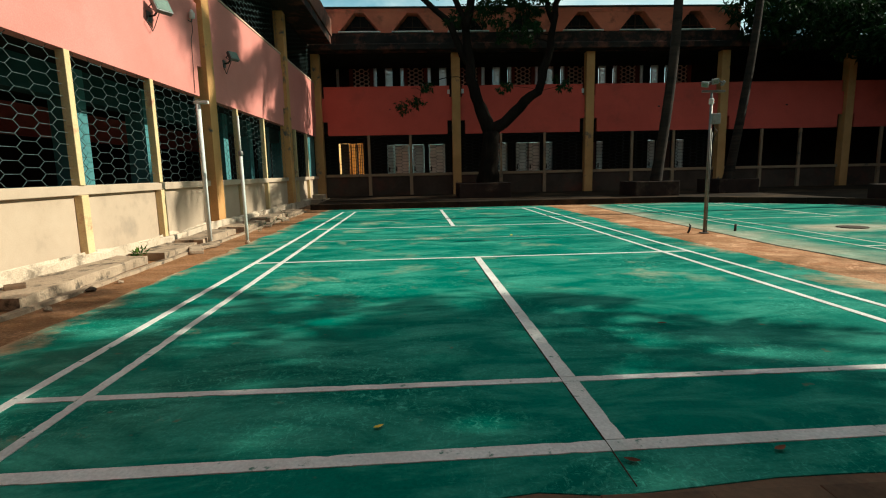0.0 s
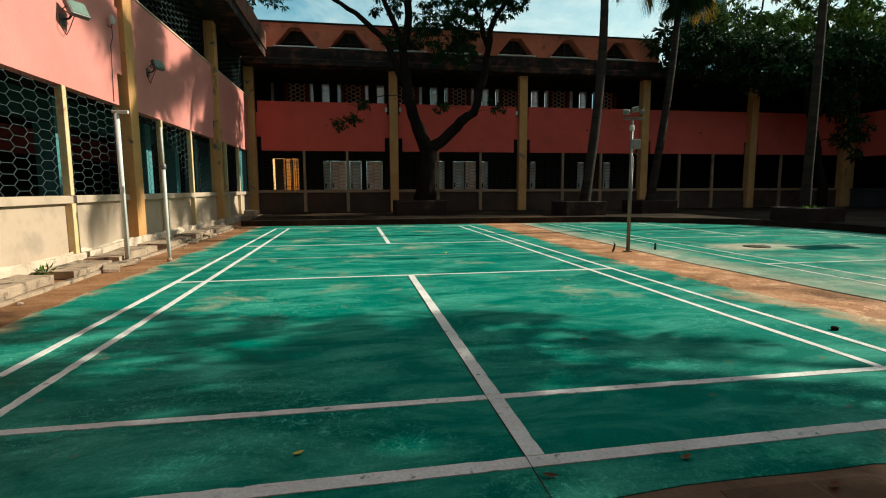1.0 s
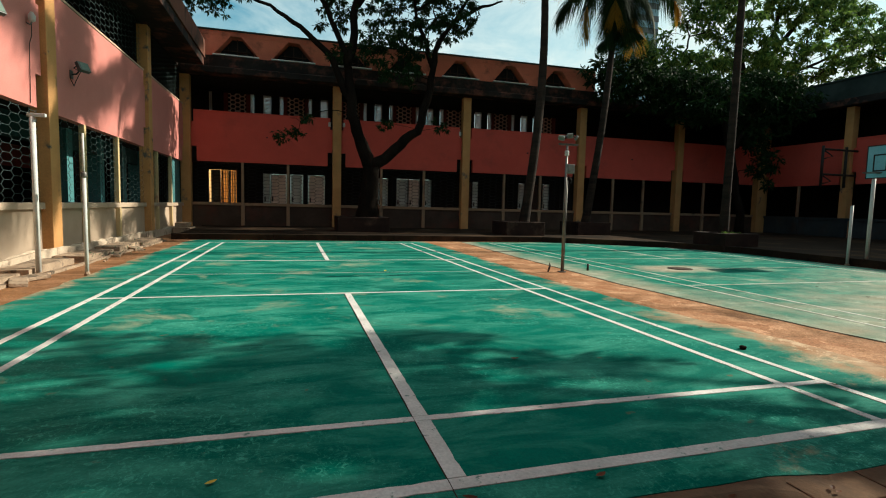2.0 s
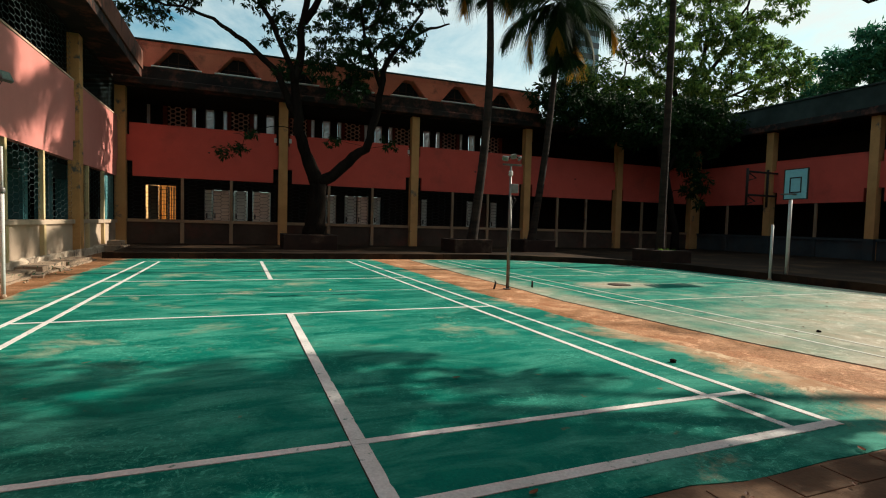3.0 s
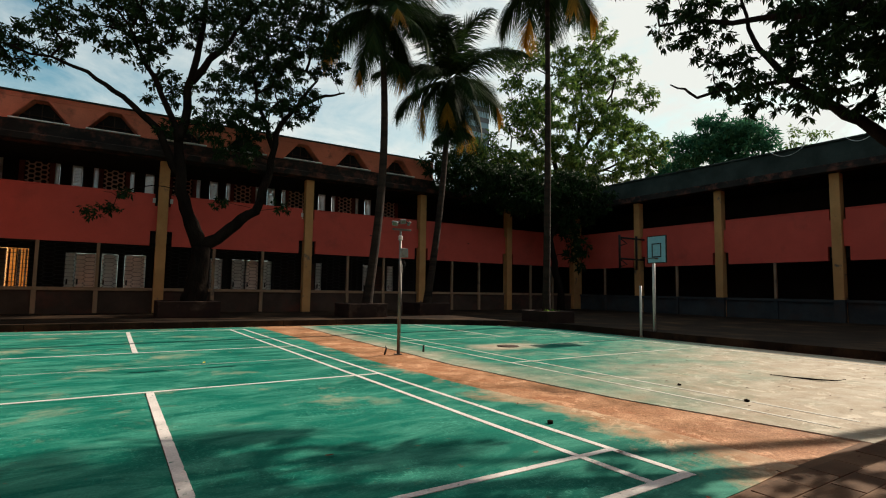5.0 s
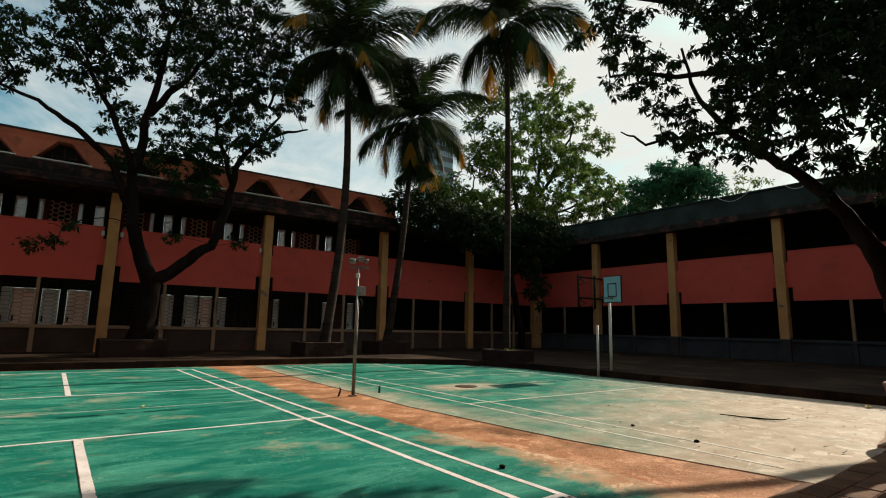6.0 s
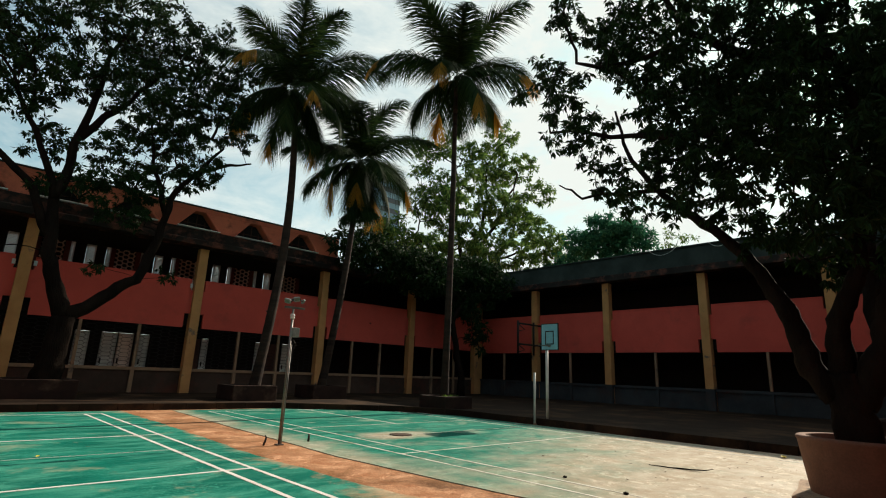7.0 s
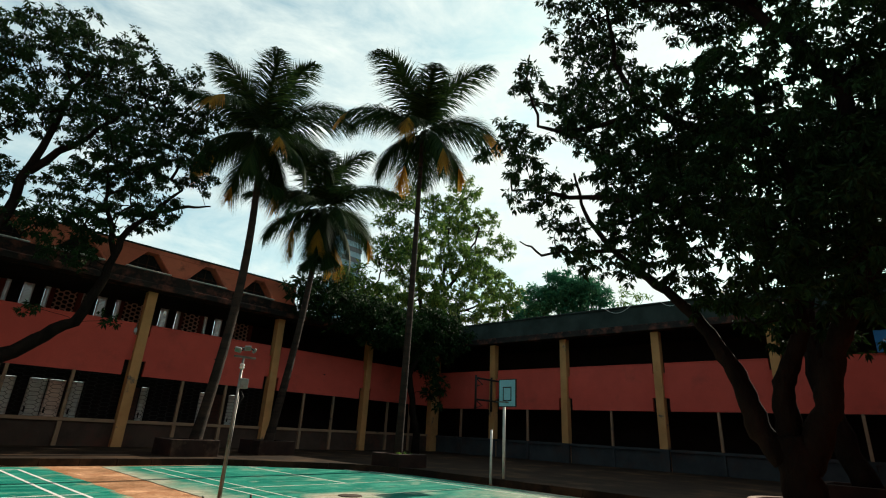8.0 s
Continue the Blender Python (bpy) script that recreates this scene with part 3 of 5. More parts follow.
def louvre_leaf(parent, x, z0, z1, wide, material=WHITEWOOD, y=north_back - 0.05, step=0.061):
    leaf = part("shutter", box(x, x + 0.045, y - 0.03, y + 0.03, z0, z1), material, parent, "white painted louvred shutter")
    part("stile", box(x + wide - 0.045, x + wide, y - 0.03, y + 0.03, z0, z1), material, leaf)
    z = z0
    while z < z1 - 0.04:
        bm = box(-wide / 2 + 0.048, wide / 2 - 0.048, -0.032, 0.032, -0.006, 0.006)
        slat = part("slat", bm, material, leaf)
        slat.matrix_basis = pose(x + wide / 2, y, z + 0.05, 58)
        z += step
    return leaf


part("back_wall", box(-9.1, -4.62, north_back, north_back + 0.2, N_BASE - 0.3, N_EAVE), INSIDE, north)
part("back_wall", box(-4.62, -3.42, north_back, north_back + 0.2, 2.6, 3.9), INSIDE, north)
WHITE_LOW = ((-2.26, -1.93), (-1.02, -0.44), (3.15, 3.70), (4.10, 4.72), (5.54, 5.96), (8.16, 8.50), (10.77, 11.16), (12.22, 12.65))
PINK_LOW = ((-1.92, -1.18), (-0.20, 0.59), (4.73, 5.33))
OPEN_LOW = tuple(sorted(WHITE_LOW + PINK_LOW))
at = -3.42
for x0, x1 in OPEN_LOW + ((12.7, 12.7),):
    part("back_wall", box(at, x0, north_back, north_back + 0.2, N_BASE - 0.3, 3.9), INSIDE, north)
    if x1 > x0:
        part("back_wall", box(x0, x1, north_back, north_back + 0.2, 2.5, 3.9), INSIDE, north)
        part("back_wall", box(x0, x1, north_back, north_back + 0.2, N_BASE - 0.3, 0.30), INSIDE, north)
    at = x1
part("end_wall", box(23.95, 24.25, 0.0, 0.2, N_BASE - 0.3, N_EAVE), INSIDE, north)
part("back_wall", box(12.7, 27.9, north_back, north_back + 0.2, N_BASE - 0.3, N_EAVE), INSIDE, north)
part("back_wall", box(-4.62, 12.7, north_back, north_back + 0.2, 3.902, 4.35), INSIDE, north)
UP = 4.352
# no closed shutter: a dark panel painted as the gap's shade
part("shutter", box(-4.618, -3.934, north_back + 0.02, north_back + 0.06, UP, N_EAVE), GAPDARK, north, "near-black panel painted as the dark of an open gap")
louvre_leaf(north, -4.54, UP, N_EAVE, 0.12, WHITEWOOD, north_back - 0.02)
for k in range(7):
    u = -2.78 + 2.60 * k
    lo = u - 1.15
    # dark sheet put behind the lattice so its holes look unlit
    part("jali_backing", box(lo, u - 0.002, north_back + 0.08, north_back + 0.12, UP, N_EAVE), GAPDARK, north)
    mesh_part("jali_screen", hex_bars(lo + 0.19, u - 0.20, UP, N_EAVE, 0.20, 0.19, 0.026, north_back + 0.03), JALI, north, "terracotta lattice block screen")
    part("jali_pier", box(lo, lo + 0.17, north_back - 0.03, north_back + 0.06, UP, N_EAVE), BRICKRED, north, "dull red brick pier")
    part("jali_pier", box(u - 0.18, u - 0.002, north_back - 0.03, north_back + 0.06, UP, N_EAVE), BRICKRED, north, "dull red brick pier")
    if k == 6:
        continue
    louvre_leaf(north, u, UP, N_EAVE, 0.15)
    # open gaps between the leaves, filled with panels in the colour of shade
    part("shutter", box(u + 0.152, u + 0.558, north_back + 0.02, north_back + 0.06, UP, N_EAVE), GAPDARK, north, "near-black panel painted as the dark of an open gap")
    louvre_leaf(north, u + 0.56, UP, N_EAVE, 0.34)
    part("shutter", box(u + 0.902, u + 1.278, north_back + 0.02, north_back + 0.06, UP, N_EAVE), GAPDARK, north, "near-black panel painted as the dark of an open gap")
    louvre_leaf(north, u + 1.28, UP, N_EAVE, 0.168)
for x0, x1 in OPEN_LOW:
    leaf = louvre_leaf(north, x0 + 0.01, 0.302, 2.498, x1 - x0 - 0.02, DOORPAINT if (x0, x1) in PINK_LOW else WHITEWOOD, north_back + 0.08, 0.060)
    part("handle", tube([(x0 + 0.10, north_back - 0.02, 1.2), (x0 + 0.10, north_back - 0.02, 1.42)], 0.03, 8), BLACKSTEEL, leaf, "dark metal handle")
for x0, x1 in ((7.6, 8.1), (11.2, 11.9)):
    d = part("door", box(x0, x1, north_back - 0.06, north_back - 0.004, N_BASE, 2.45), BROWNWOOD, north, "panelled corridor door")
    for z0, z1 in ((0.45, 1.0), (1.12, 1.75), (1.87, 2.36)):
        part("panel", box(x0 + 0.08, x1 - 0.08, north_back - 0.085, north_back - 0.061, z0, z1, 0.008), BROWNWOOD, d)
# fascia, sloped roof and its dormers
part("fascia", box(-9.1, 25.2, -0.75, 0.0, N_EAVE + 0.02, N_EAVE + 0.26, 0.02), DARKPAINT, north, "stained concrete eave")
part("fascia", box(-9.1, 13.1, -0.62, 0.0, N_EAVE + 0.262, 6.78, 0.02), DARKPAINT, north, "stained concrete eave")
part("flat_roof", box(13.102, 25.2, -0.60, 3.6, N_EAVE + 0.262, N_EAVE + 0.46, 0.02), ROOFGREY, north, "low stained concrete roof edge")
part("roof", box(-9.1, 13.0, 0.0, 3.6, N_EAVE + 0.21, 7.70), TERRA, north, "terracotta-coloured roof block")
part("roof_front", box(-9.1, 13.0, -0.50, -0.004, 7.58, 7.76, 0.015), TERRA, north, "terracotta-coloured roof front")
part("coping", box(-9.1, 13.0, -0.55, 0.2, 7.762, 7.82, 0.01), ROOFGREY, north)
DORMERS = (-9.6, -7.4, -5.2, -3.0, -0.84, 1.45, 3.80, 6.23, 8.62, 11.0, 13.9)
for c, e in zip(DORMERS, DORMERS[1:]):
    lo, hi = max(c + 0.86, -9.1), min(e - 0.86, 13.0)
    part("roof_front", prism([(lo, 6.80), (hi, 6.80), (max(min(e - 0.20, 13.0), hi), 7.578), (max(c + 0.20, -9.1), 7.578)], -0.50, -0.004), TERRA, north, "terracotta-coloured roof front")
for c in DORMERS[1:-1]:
    # pane painted near black as the unlit depth of the opening
    d = part("dormer", prism([(c - 0.84, 6.80), (c - 0.19, 7.56), (c + 0.19, 7.56), (c + 0.84, 6.80)], -0.06, -0.01), GAPDARK, north, "triangular roof opening with a white ledge")
    part("ledge", box(c - 0.85, c + 0.85, -0.66, -0.505, 6.80, 6.845, 0.006), WHITEWOOD, d, "white painted ledge")
    for sg in (-1, 1):
        rim = [(c + sg * 0.97, 6.80), (c + sg * 0.88, 6.80), (c + sg * 0.21, 7.58), (c + sg * 0.21, 7.67)]
        part("rim", prism(rim, -0.545, -0.502), TERRA, d)
    for t in (-0.35, 0.0, 0.35):
        part("mullion", box(c + t - 0.015, c + t + 0.015, -0.12, -0.062, 6.846, 7.58 - abs(t) * 0.9), CEMENT, d)
    part("rail", box(c - 0.50, c + 0.50, -0.12, -0.062, 7.10, 7.13), CEMENT, d)
# the sunlit wall beyond the open passage
solid("passage_wall", box(-4.95, -4.70, 23.95, 28.5, -0.01, 2.9), ORANGE, "sunlit orange-yellow wall beyond the passage", "wall", kind="structure")
solid("passage_wall", box(-4.69, -2.6, 28.2, 28.5, -0.01, 2.9), ORANGE, "sunlit orange-yellow wall beyond the passage", "wall", kind="structure")
solid("passage_pillar", box(-4.50, -4.12, 23.56, 23.80, 0.1, 2.58, 0.01), TANPOST, "tan plastered pillar beside the passage gate", "pillar", kind="structure")
gate = thing("passage_gate", "pale barred steel gate across the corridor passage", "gate")
for i, (x, r) in enumerate(((-4.02, 0.03), (-3.90, 0.015), (-3.80, 0.02), (-3.72, 0.05), (-3.60, 0.015), (-3.50, 0.03))):
    part("bar", box(x - r, x + r, 23.70, 23.73, 0.27, 2.55), DOORPAINT if i % 2 else BROWNWOOD, gate)
for z in (0.5, 1.25, 2.4):
    part("rail", box(-4.10, -3.42, 23.735, 23.765, z, z + 0.03), BLACKSTEEL, gate)

# spouts and boxes on the north bands
for x, z in ((-1.90, 3.82), (9.82, 3.79), (15.6, 3.77)):
    part("spout", tube([(x, -0.10, z - 0.02), (x, -0.02, z)], 0.032, 8), BLACKSTEEL, north, "short dark drain spout")
for x, z in ((0.62, 4.51), (1.22, 4.53), (6.44, 4.48)):
    part("junction_box", box(x - 0.05, x + 0.05, -0.075, -0.032, z - 0.09, z + 0.09, 0.006), WHITEPAINT, north, "small white junction box")

# west wing
WEST_COLS = [-9.4, -3.2, 2.85, 8.98, 15.4, 20.62]
WEST_POSTS = [-7.3, -5.2, -1.2, 0.8, 4.72, 6.72, 10.65, 12.75, 16.5, 18.35]
W_BAND, W_EAVE = (2.70, 4.90), 6.25
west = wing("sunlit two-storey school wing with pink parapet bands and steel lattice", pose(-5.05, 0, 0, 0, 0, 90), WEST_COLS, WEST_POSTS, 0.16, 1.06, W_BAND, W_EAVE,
            low=CREAM, lattice=(1, 2, 3, 4), upper_lattice=(2, 3, 4), pillar=TEAL, width=0.38, out=0.13, deep=3.6, ends=(0.2, 0.0), hide=1, paint=LITPINK, post_paint=POSTPAINT)
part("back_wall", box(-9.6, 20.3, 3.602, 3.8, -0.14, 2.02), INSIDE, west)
# stands in for a far wing's red band seen through the corridor
part("back_wall", box(-9.6, 20.3, 3.602, 3.8, 2.022, 2.66), REDIN, west, "bright red band standing in for a wing beyond the corridor")
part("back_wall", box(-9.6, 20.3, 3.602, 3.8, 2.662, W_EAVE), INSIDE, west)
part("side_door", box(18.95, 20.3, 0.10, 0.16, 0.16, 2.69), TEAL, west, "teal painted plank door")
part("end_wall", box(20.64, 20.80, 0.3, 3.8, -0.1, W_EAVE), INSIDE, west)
# underside's shade is put into the eave colour, the sun into its front
part("eave", box(-9.6, 19.6, -0.95, 0.0, W_EAVE + 0.02, W_EAVE + 0.30, 0.02), DARKPAINT, west, "overhanging stained eave, darkened for its shaded underside")
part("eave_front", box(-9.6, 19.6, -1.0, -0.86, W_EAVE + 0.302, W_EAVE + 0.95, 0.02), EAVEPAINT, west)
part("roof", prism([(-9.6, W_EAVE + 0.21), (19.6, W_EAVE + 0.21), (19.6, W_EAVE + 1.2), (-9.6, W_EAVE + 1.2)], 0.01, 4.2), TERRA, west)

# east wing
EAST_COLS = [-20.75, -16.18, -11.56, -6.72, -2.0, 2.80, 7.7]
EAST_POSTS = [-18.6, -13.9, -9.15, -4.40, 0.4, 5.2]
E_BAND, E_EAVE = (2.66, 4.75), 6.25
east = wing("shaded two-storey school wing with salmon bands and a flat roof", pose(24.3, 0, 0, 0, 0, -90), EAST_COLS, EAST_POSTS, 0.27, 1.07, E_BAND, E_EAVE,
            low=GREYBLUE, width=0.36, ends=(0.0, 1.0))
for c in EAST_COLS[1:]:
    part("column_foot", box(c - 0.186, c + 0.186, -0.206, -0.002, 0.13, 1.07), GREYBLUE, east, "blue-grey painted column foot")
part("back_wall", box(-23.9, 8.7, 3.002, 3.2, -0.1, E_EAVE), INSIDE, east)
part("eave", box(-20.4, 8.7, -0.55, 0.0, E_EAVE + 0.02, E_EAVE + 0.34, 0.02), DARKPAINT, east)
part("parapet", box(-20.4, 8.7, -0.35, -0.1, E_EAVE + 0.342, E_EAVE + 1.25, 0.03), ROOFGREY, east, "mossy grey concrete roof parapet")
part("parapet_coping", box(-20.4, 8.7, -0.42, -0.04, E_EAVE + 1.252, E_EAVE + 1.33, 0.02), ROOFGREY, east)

for y0, y1, sag in ((9.0, 7.6, 0.35), (6.2, 5.2, 0.3), (3.4, 2.2, 0.4)):
    n = 9
    pts = [(-(y0 + (y1 - y0) * i / n), -0.44 - 0.05 * math.sin(math.pi * i / n), E_EAVE + 1.36 - sag * math.sin(math.pi * i / n) ** 0.8) for i in range(n + 1)]
    part("roof_cable", tube(pts, 0.011, 6), WHITEWOOD, east, "loose pale cable hanging over the parapet")

# unseen wall added behind the camera to cut light from the south sky
solid("wall_south", box(-4.6, 27.3, -5.5, -5.2, -0.1, 7.4), PINK, "plain salmon wall added out of view to block sky light", "wall", kind="structure")

# trees
def leaves_at(centres, per, spread, size, seed, droop=0.5):
    """Pointed, folded leaves in loose rosettes round the given places."""
    rng = np.random.default_rng(seed)
    c = np.repeat(np.asarray(centres, float), per, axis=0)
    n = len(c)
    d = rng.normal(size=(n, 3))
    d /= np.linalg.norm(d, axis=1)[:, None]
    base = c + d * spread * rng.random((n, 1)) ** 0.6
    way = d + rng.normal(scale=0.45, size=(n, 3))
    way[:, 2] -= droop
    way /= np.linalg.norm(way, axis=1)[:, None]
    side = np.cross(way, rng.normal(size=(n, 3)))
    side /= np.linalg.norm(side, axis=1)[:, None]
    up = np.cross(side, way)
    ln = size * (0.6 + 0.8 * rng.random((n, 1)))
    mid = base + way * ln * 0.42 - up * ln * 0.09
    v = np.stack([base, mid + side * ln * 0.17, base + way * ln - up * ln * 0.06, mid - side * ln * 0.17], 1).reshape(-1, 3)
    k = np.arange(n)[:, None] * 4
    f = np.concatenate([k + [0, 1, 2], k + [0, 2, 3]], 0)
    return v, f


def bent(a, b, rng, sag=0.12, n=6):
    a, b = Vector(a), Vector(b)
    span = (b - a).length
    off = Vector((rng.uniform(-1, 1), rng.uniform(-1, 1), rng.uniform(-0.3, 1))) * span * sag
    wob = [Vector((rng.uniform(-1, 1), rng.uniform(-1, 1), rng.uniform(-1, 1))) * span * 0.035 for _ in range(n + 1)]
    return [a.lerp(b, i / n) + off * math.sin(math.pi * i / n) + (wob[i] if 0 < i < n else Vector()) for i in range(n + 1)]


def scattered(blobs, gap, seed):
    """Places spread evenly through the given ellipsoids, no two nearer than the gap."""
    rng = np.random.default_rng(seed)
    kept = np.zeros((0, 3))
    for c, r in blobs:
        n = int(6 * 4.19 * r[0] * r[1] * r[2] / gap ** 3) + 6
        d = rng.normal(size=(n, 3))
        d *= (rng.random((n, 1)) ** 0.36) / np.linalg.norm(d, axis=1)[:, None]
        for p in np.asarray(c) + d * np.asarray(r):
            if not len(kept) or ((kept - p) ** 2).sum(1).min() > gap * gap:
                kept = np.vstack([kept, p])
    return kept


def tree(name, label, limbs, blobs, leaf, bark, seed, size=0.18, gap=0.6, tuft=0.26, rosettes=4, per=11, group="", twig=0.007, droop=0.5, sides=7, bare=0.05):
    """limbs: polylines with start and end radius; blobs: (centre, radii) of leaf masses, to whose tufts the branches grow out one from another."""
    rng = random.Random(seed)
    t = thing(name, label, "tree", group=group)
    bm = bmesh.new()
    place, before, limb_r = [], [], []
    for pts, r0, r1 in limbs:
        fine = []
        for a, b in zip(pts, pts[1:]):
            fine += bent(a, b, rng, 0.03, 4)[:-1]
        fine.append(Vector(pts[-1]))
        m = len(fine) - 1
        tubed(bm, fine, [(r0 + (r1 - r0) * i / m) * rng.uniform(0.92, 1.08) for i in range(m + 1)], sides + 2)
        for i, p in enumerate(fine[m // 3:]):
            place.append(p), before.append(-1), limb_r.append(r0 + (r1 - r0) * (i + m // 3) / m)
    tips = scattered(blobs, gap, seed)
    own = np.array([tuple(p) for p in place])
    reach = np.array([((own - p) ** 2).sum(1).min() for p in tips])
    size_of = len(place)
    net = np.zeros((size_of + len(tips) * 5, 3))
    net[:size_of] = own
    branches = []
    for k in np.argsort(reach):
        p = tips[k]
        d = net[:size_of] - p
        cost = np.sqrt((d ** 2).sum(1)) + 0.8 * np.maximum(0, d[:, 2])
        root = int(cost.argmin())
        n = max(2, min(5, round(float(np.linalg.norm(d[root])) / (gap * 0.5))))
        line = bent(Vector(net[root]), Vector(p), rng, 0.16, n)
        ids = [root]
        for q in line[1:]:
            net[size_of] = q
            before.append(ids[-1])
            ids.append(size_of)
            size_of += 1
        branches.append(ids)
    carries = np.zeros(size_of)
    for ids in branches:
        carries[ids[-1]] += 1
    for i in range(size_of - 1, len(place) - 1, -1):
        carries[before[i]] += carries[i]
    for ids in branches:
        top = limb_r[ids[0]] * 0.8 if ids[0] < len(place) else 1.0
        radii = [float(min(top, twig * max(1.0, carries[i]) ** 0.5)) for i in ids[1:]]
        tubed(bm, [Vector(net[i]) for i in ids], [radii[0] * 1.15] + radii[:-1] + [twig * 0.8], 5 if radii[0] > twig * 2 else 4, False)
    part("trunk", bm, bark, t)
    centres = []
    for p in tips:
        if rng.random() < bare:
            continue
        for _ in range(rng.randint(max(1, rosettes - 1), rosettes + 1)):
            centres.append((p[0] + rng.gauss(0, tuft * 0.55), p[1] + rng.gauss(0, tuft * 0.55), p[2] + rng.gauss(0, tuft * 0.36)))
    v, f = leaves_at(centres, per, size * 0.45, size, seed, droop)
    crown = raw("crown", v, f, leaf, t)
    tagged(crown, kind="stuff")
    return t


def palm(label, base, top, r0, seed, fronds=24, long=3.6, old=0.25, low=-1.0, bow=0.0, skirt=0):
    rng = random.Random(seed)
    t = thing("palm_tree", label, "palm tree", group="palms in the yard")
    b, c = Vector(base), Vector(top)
    pts, radii = [], []
    n = 60
    for i in range(n + 1):
        f = i / n
        p = b.lerp(c, f)
        p.x += bow * math.sin(math.pi * f)
        pts.append(p)
        radii.append((r0 * (1.0 - 0.42 * f) + 0.16 * r0 * max(0, 1 - f * 12)) * (1.0 + 0.035 * (i % 2)))
    part("trunk", tube(pts, radii, 12), PALMBARK, t, "ringed grey-brown palm trunk")
    for i in range(fronds + skirt):
        az = i * 2.39996 + rng.uniform(-0.25, 0.25)
        f = min(1.0, i / (fronds - 1))
        lift = math.radians(86 - (86 - low) * f ** 1.05 + rng.uniform(-9, 9)) if i < fronds else math.radians(-78 + rng.uniform(-8, 8))
        ln = long * rng.uniform(0.85, 1.1) * (0.72 + 0.28 * math.sin(math.pi * min(1.0, f + 0.08)))
        out = Vector((math.cos(az), math.sin(az), 0))
        p = c + Vector((0, 0, 0.1)) + out * 0.1
        bend = rng.uniform(0.9, 1.5)
        seg, spine, ang = 26, [], lift
        for s in range(seg + 1):
            spine.append(p.copy())
            p = p + (out * math.cos(ang) + Vector((0, 0, math.sin(ang)))) * (ln / seg)
            ang -= bend / seg * (0.35 + 1.5 * s / seg)
        across = Vector((-out.y, out.x, 0))
        aged = 0.5 < f < 0.98 and rng.random() < old * 3.0
        turn_at = rng.uniform(0.5, 0.8)
        v, fc, tips = [], [], []
        for s in range(seg):
            q, w = spine[s], max(0.012, 0.04 * (1 - s / seg))
            k = len(v)
            for e in (spine[s], spine[s + 1]):
                v += [e + across * w * 0.5, e - across * w * 0.5, e - Vector((0, 0, w * 0.7))]
            fc += [(k, k + 1, k + 4, k + 3), (k + 1, k + 2, k + 5, k + 4), (k + 2, k, k + 3, k + 5)]
            if s < 2:
                continue
            g = s / seg
            wide = 1.05 * long / 3.6 * (math.sin(math.pi * min(1, 0.18 + 0.80 * g)) ** 0.8 + 0.12)
            ahead = (spine[s + 1] - spine[s]).normalized()
            for j in range(7):
                o = spine[s].lerp(spine[s + 1], j / 7)
                for sg in (1, -1):
                    hang = rng.uniform(-0.45, 0.05) - 0.65 * f * f
                    d = (across * sg * (1.0 - 0.35 * g) + ahead * (0.55 + 0.6 * g) + Vector((0, 0, hang))).normalized()
                    l2 = wide * rng.uniform(0.75, 1.12)
                    m = o + d * l2 * 0.5
                    tip = o + d * l2 + Vector((0, 0, -0.28 * l2 * rng.uniform(0.5, 1.4)))
                    th = ahead * 0.021
                    k = len(v)
                    tips += [len(fc), len(fc) + 1] if g > turn_at else []
                    v += [o - th, o + th, m + th * 0.9, m - th * 0.9, tip]
                    fc += [(k, k + 1, k + 2, k + 3), (k + 3, k + 2, k + 4)]
        ob = raw("frond", [tuple(e) for e in v], fc, FROND, t)
        if aged:
            ob.data.materials.append(OLDFROND)
            for i in tips:
                ob.data.polygons[i].material_index = 1
            tagged(ob, "drooping palm frond with yellowed tip")
    return t


def tray(label, x0, x1, y0, y1, z0, z1, material=PLANTER, wall=0.16):
    p = thing("planter", label, "planter", group="tree planters")
    for a, b, c, d, top in ((x0, x1, y0, y0 + wall, z1), (x0, x1, y1 - wall, y1, z1), (x0, x0 + wall, y0 + wall - 0.02, y1 - wall + 0.02, z1 - 0.004),
                            (x1 - wall, x1, y0 + wall - 0.02, y1 - wall + 0.02, z1 - 0.004)):
        part("planter_wall", box(a, b, c, d, z0, top, 0.02), material, p)
    part("soil", box(x0 + wall * 0.6, x1 - wall * 0.6, y0 + wall * 0.6, y1 - wall * 0.6, z0, z1 - 0.07), SOIL, p, "dark soil")
    return p


def ball_set(rows, depth, rng, along, deep=1.0, wander=1.1, share=0.85, heart=-99.0):
    """Leaf masses from (across, up, radius), set at a depth that wanders a little, more of them towards the heart of the crown."""
    out = []
    for a, z, r in rows:
        for n in range(3 if a < heart else 2):
            d, s = depth + rng.uniform(-wander, wander) * (1 + 0.6 * n), r * share * rng.uniform(0.85, 1.1)
            out.append(((d, a, z) if along else (a, d, z), (s * deep if along else s, s if along else s * deep, s * 0.9)))
    return out


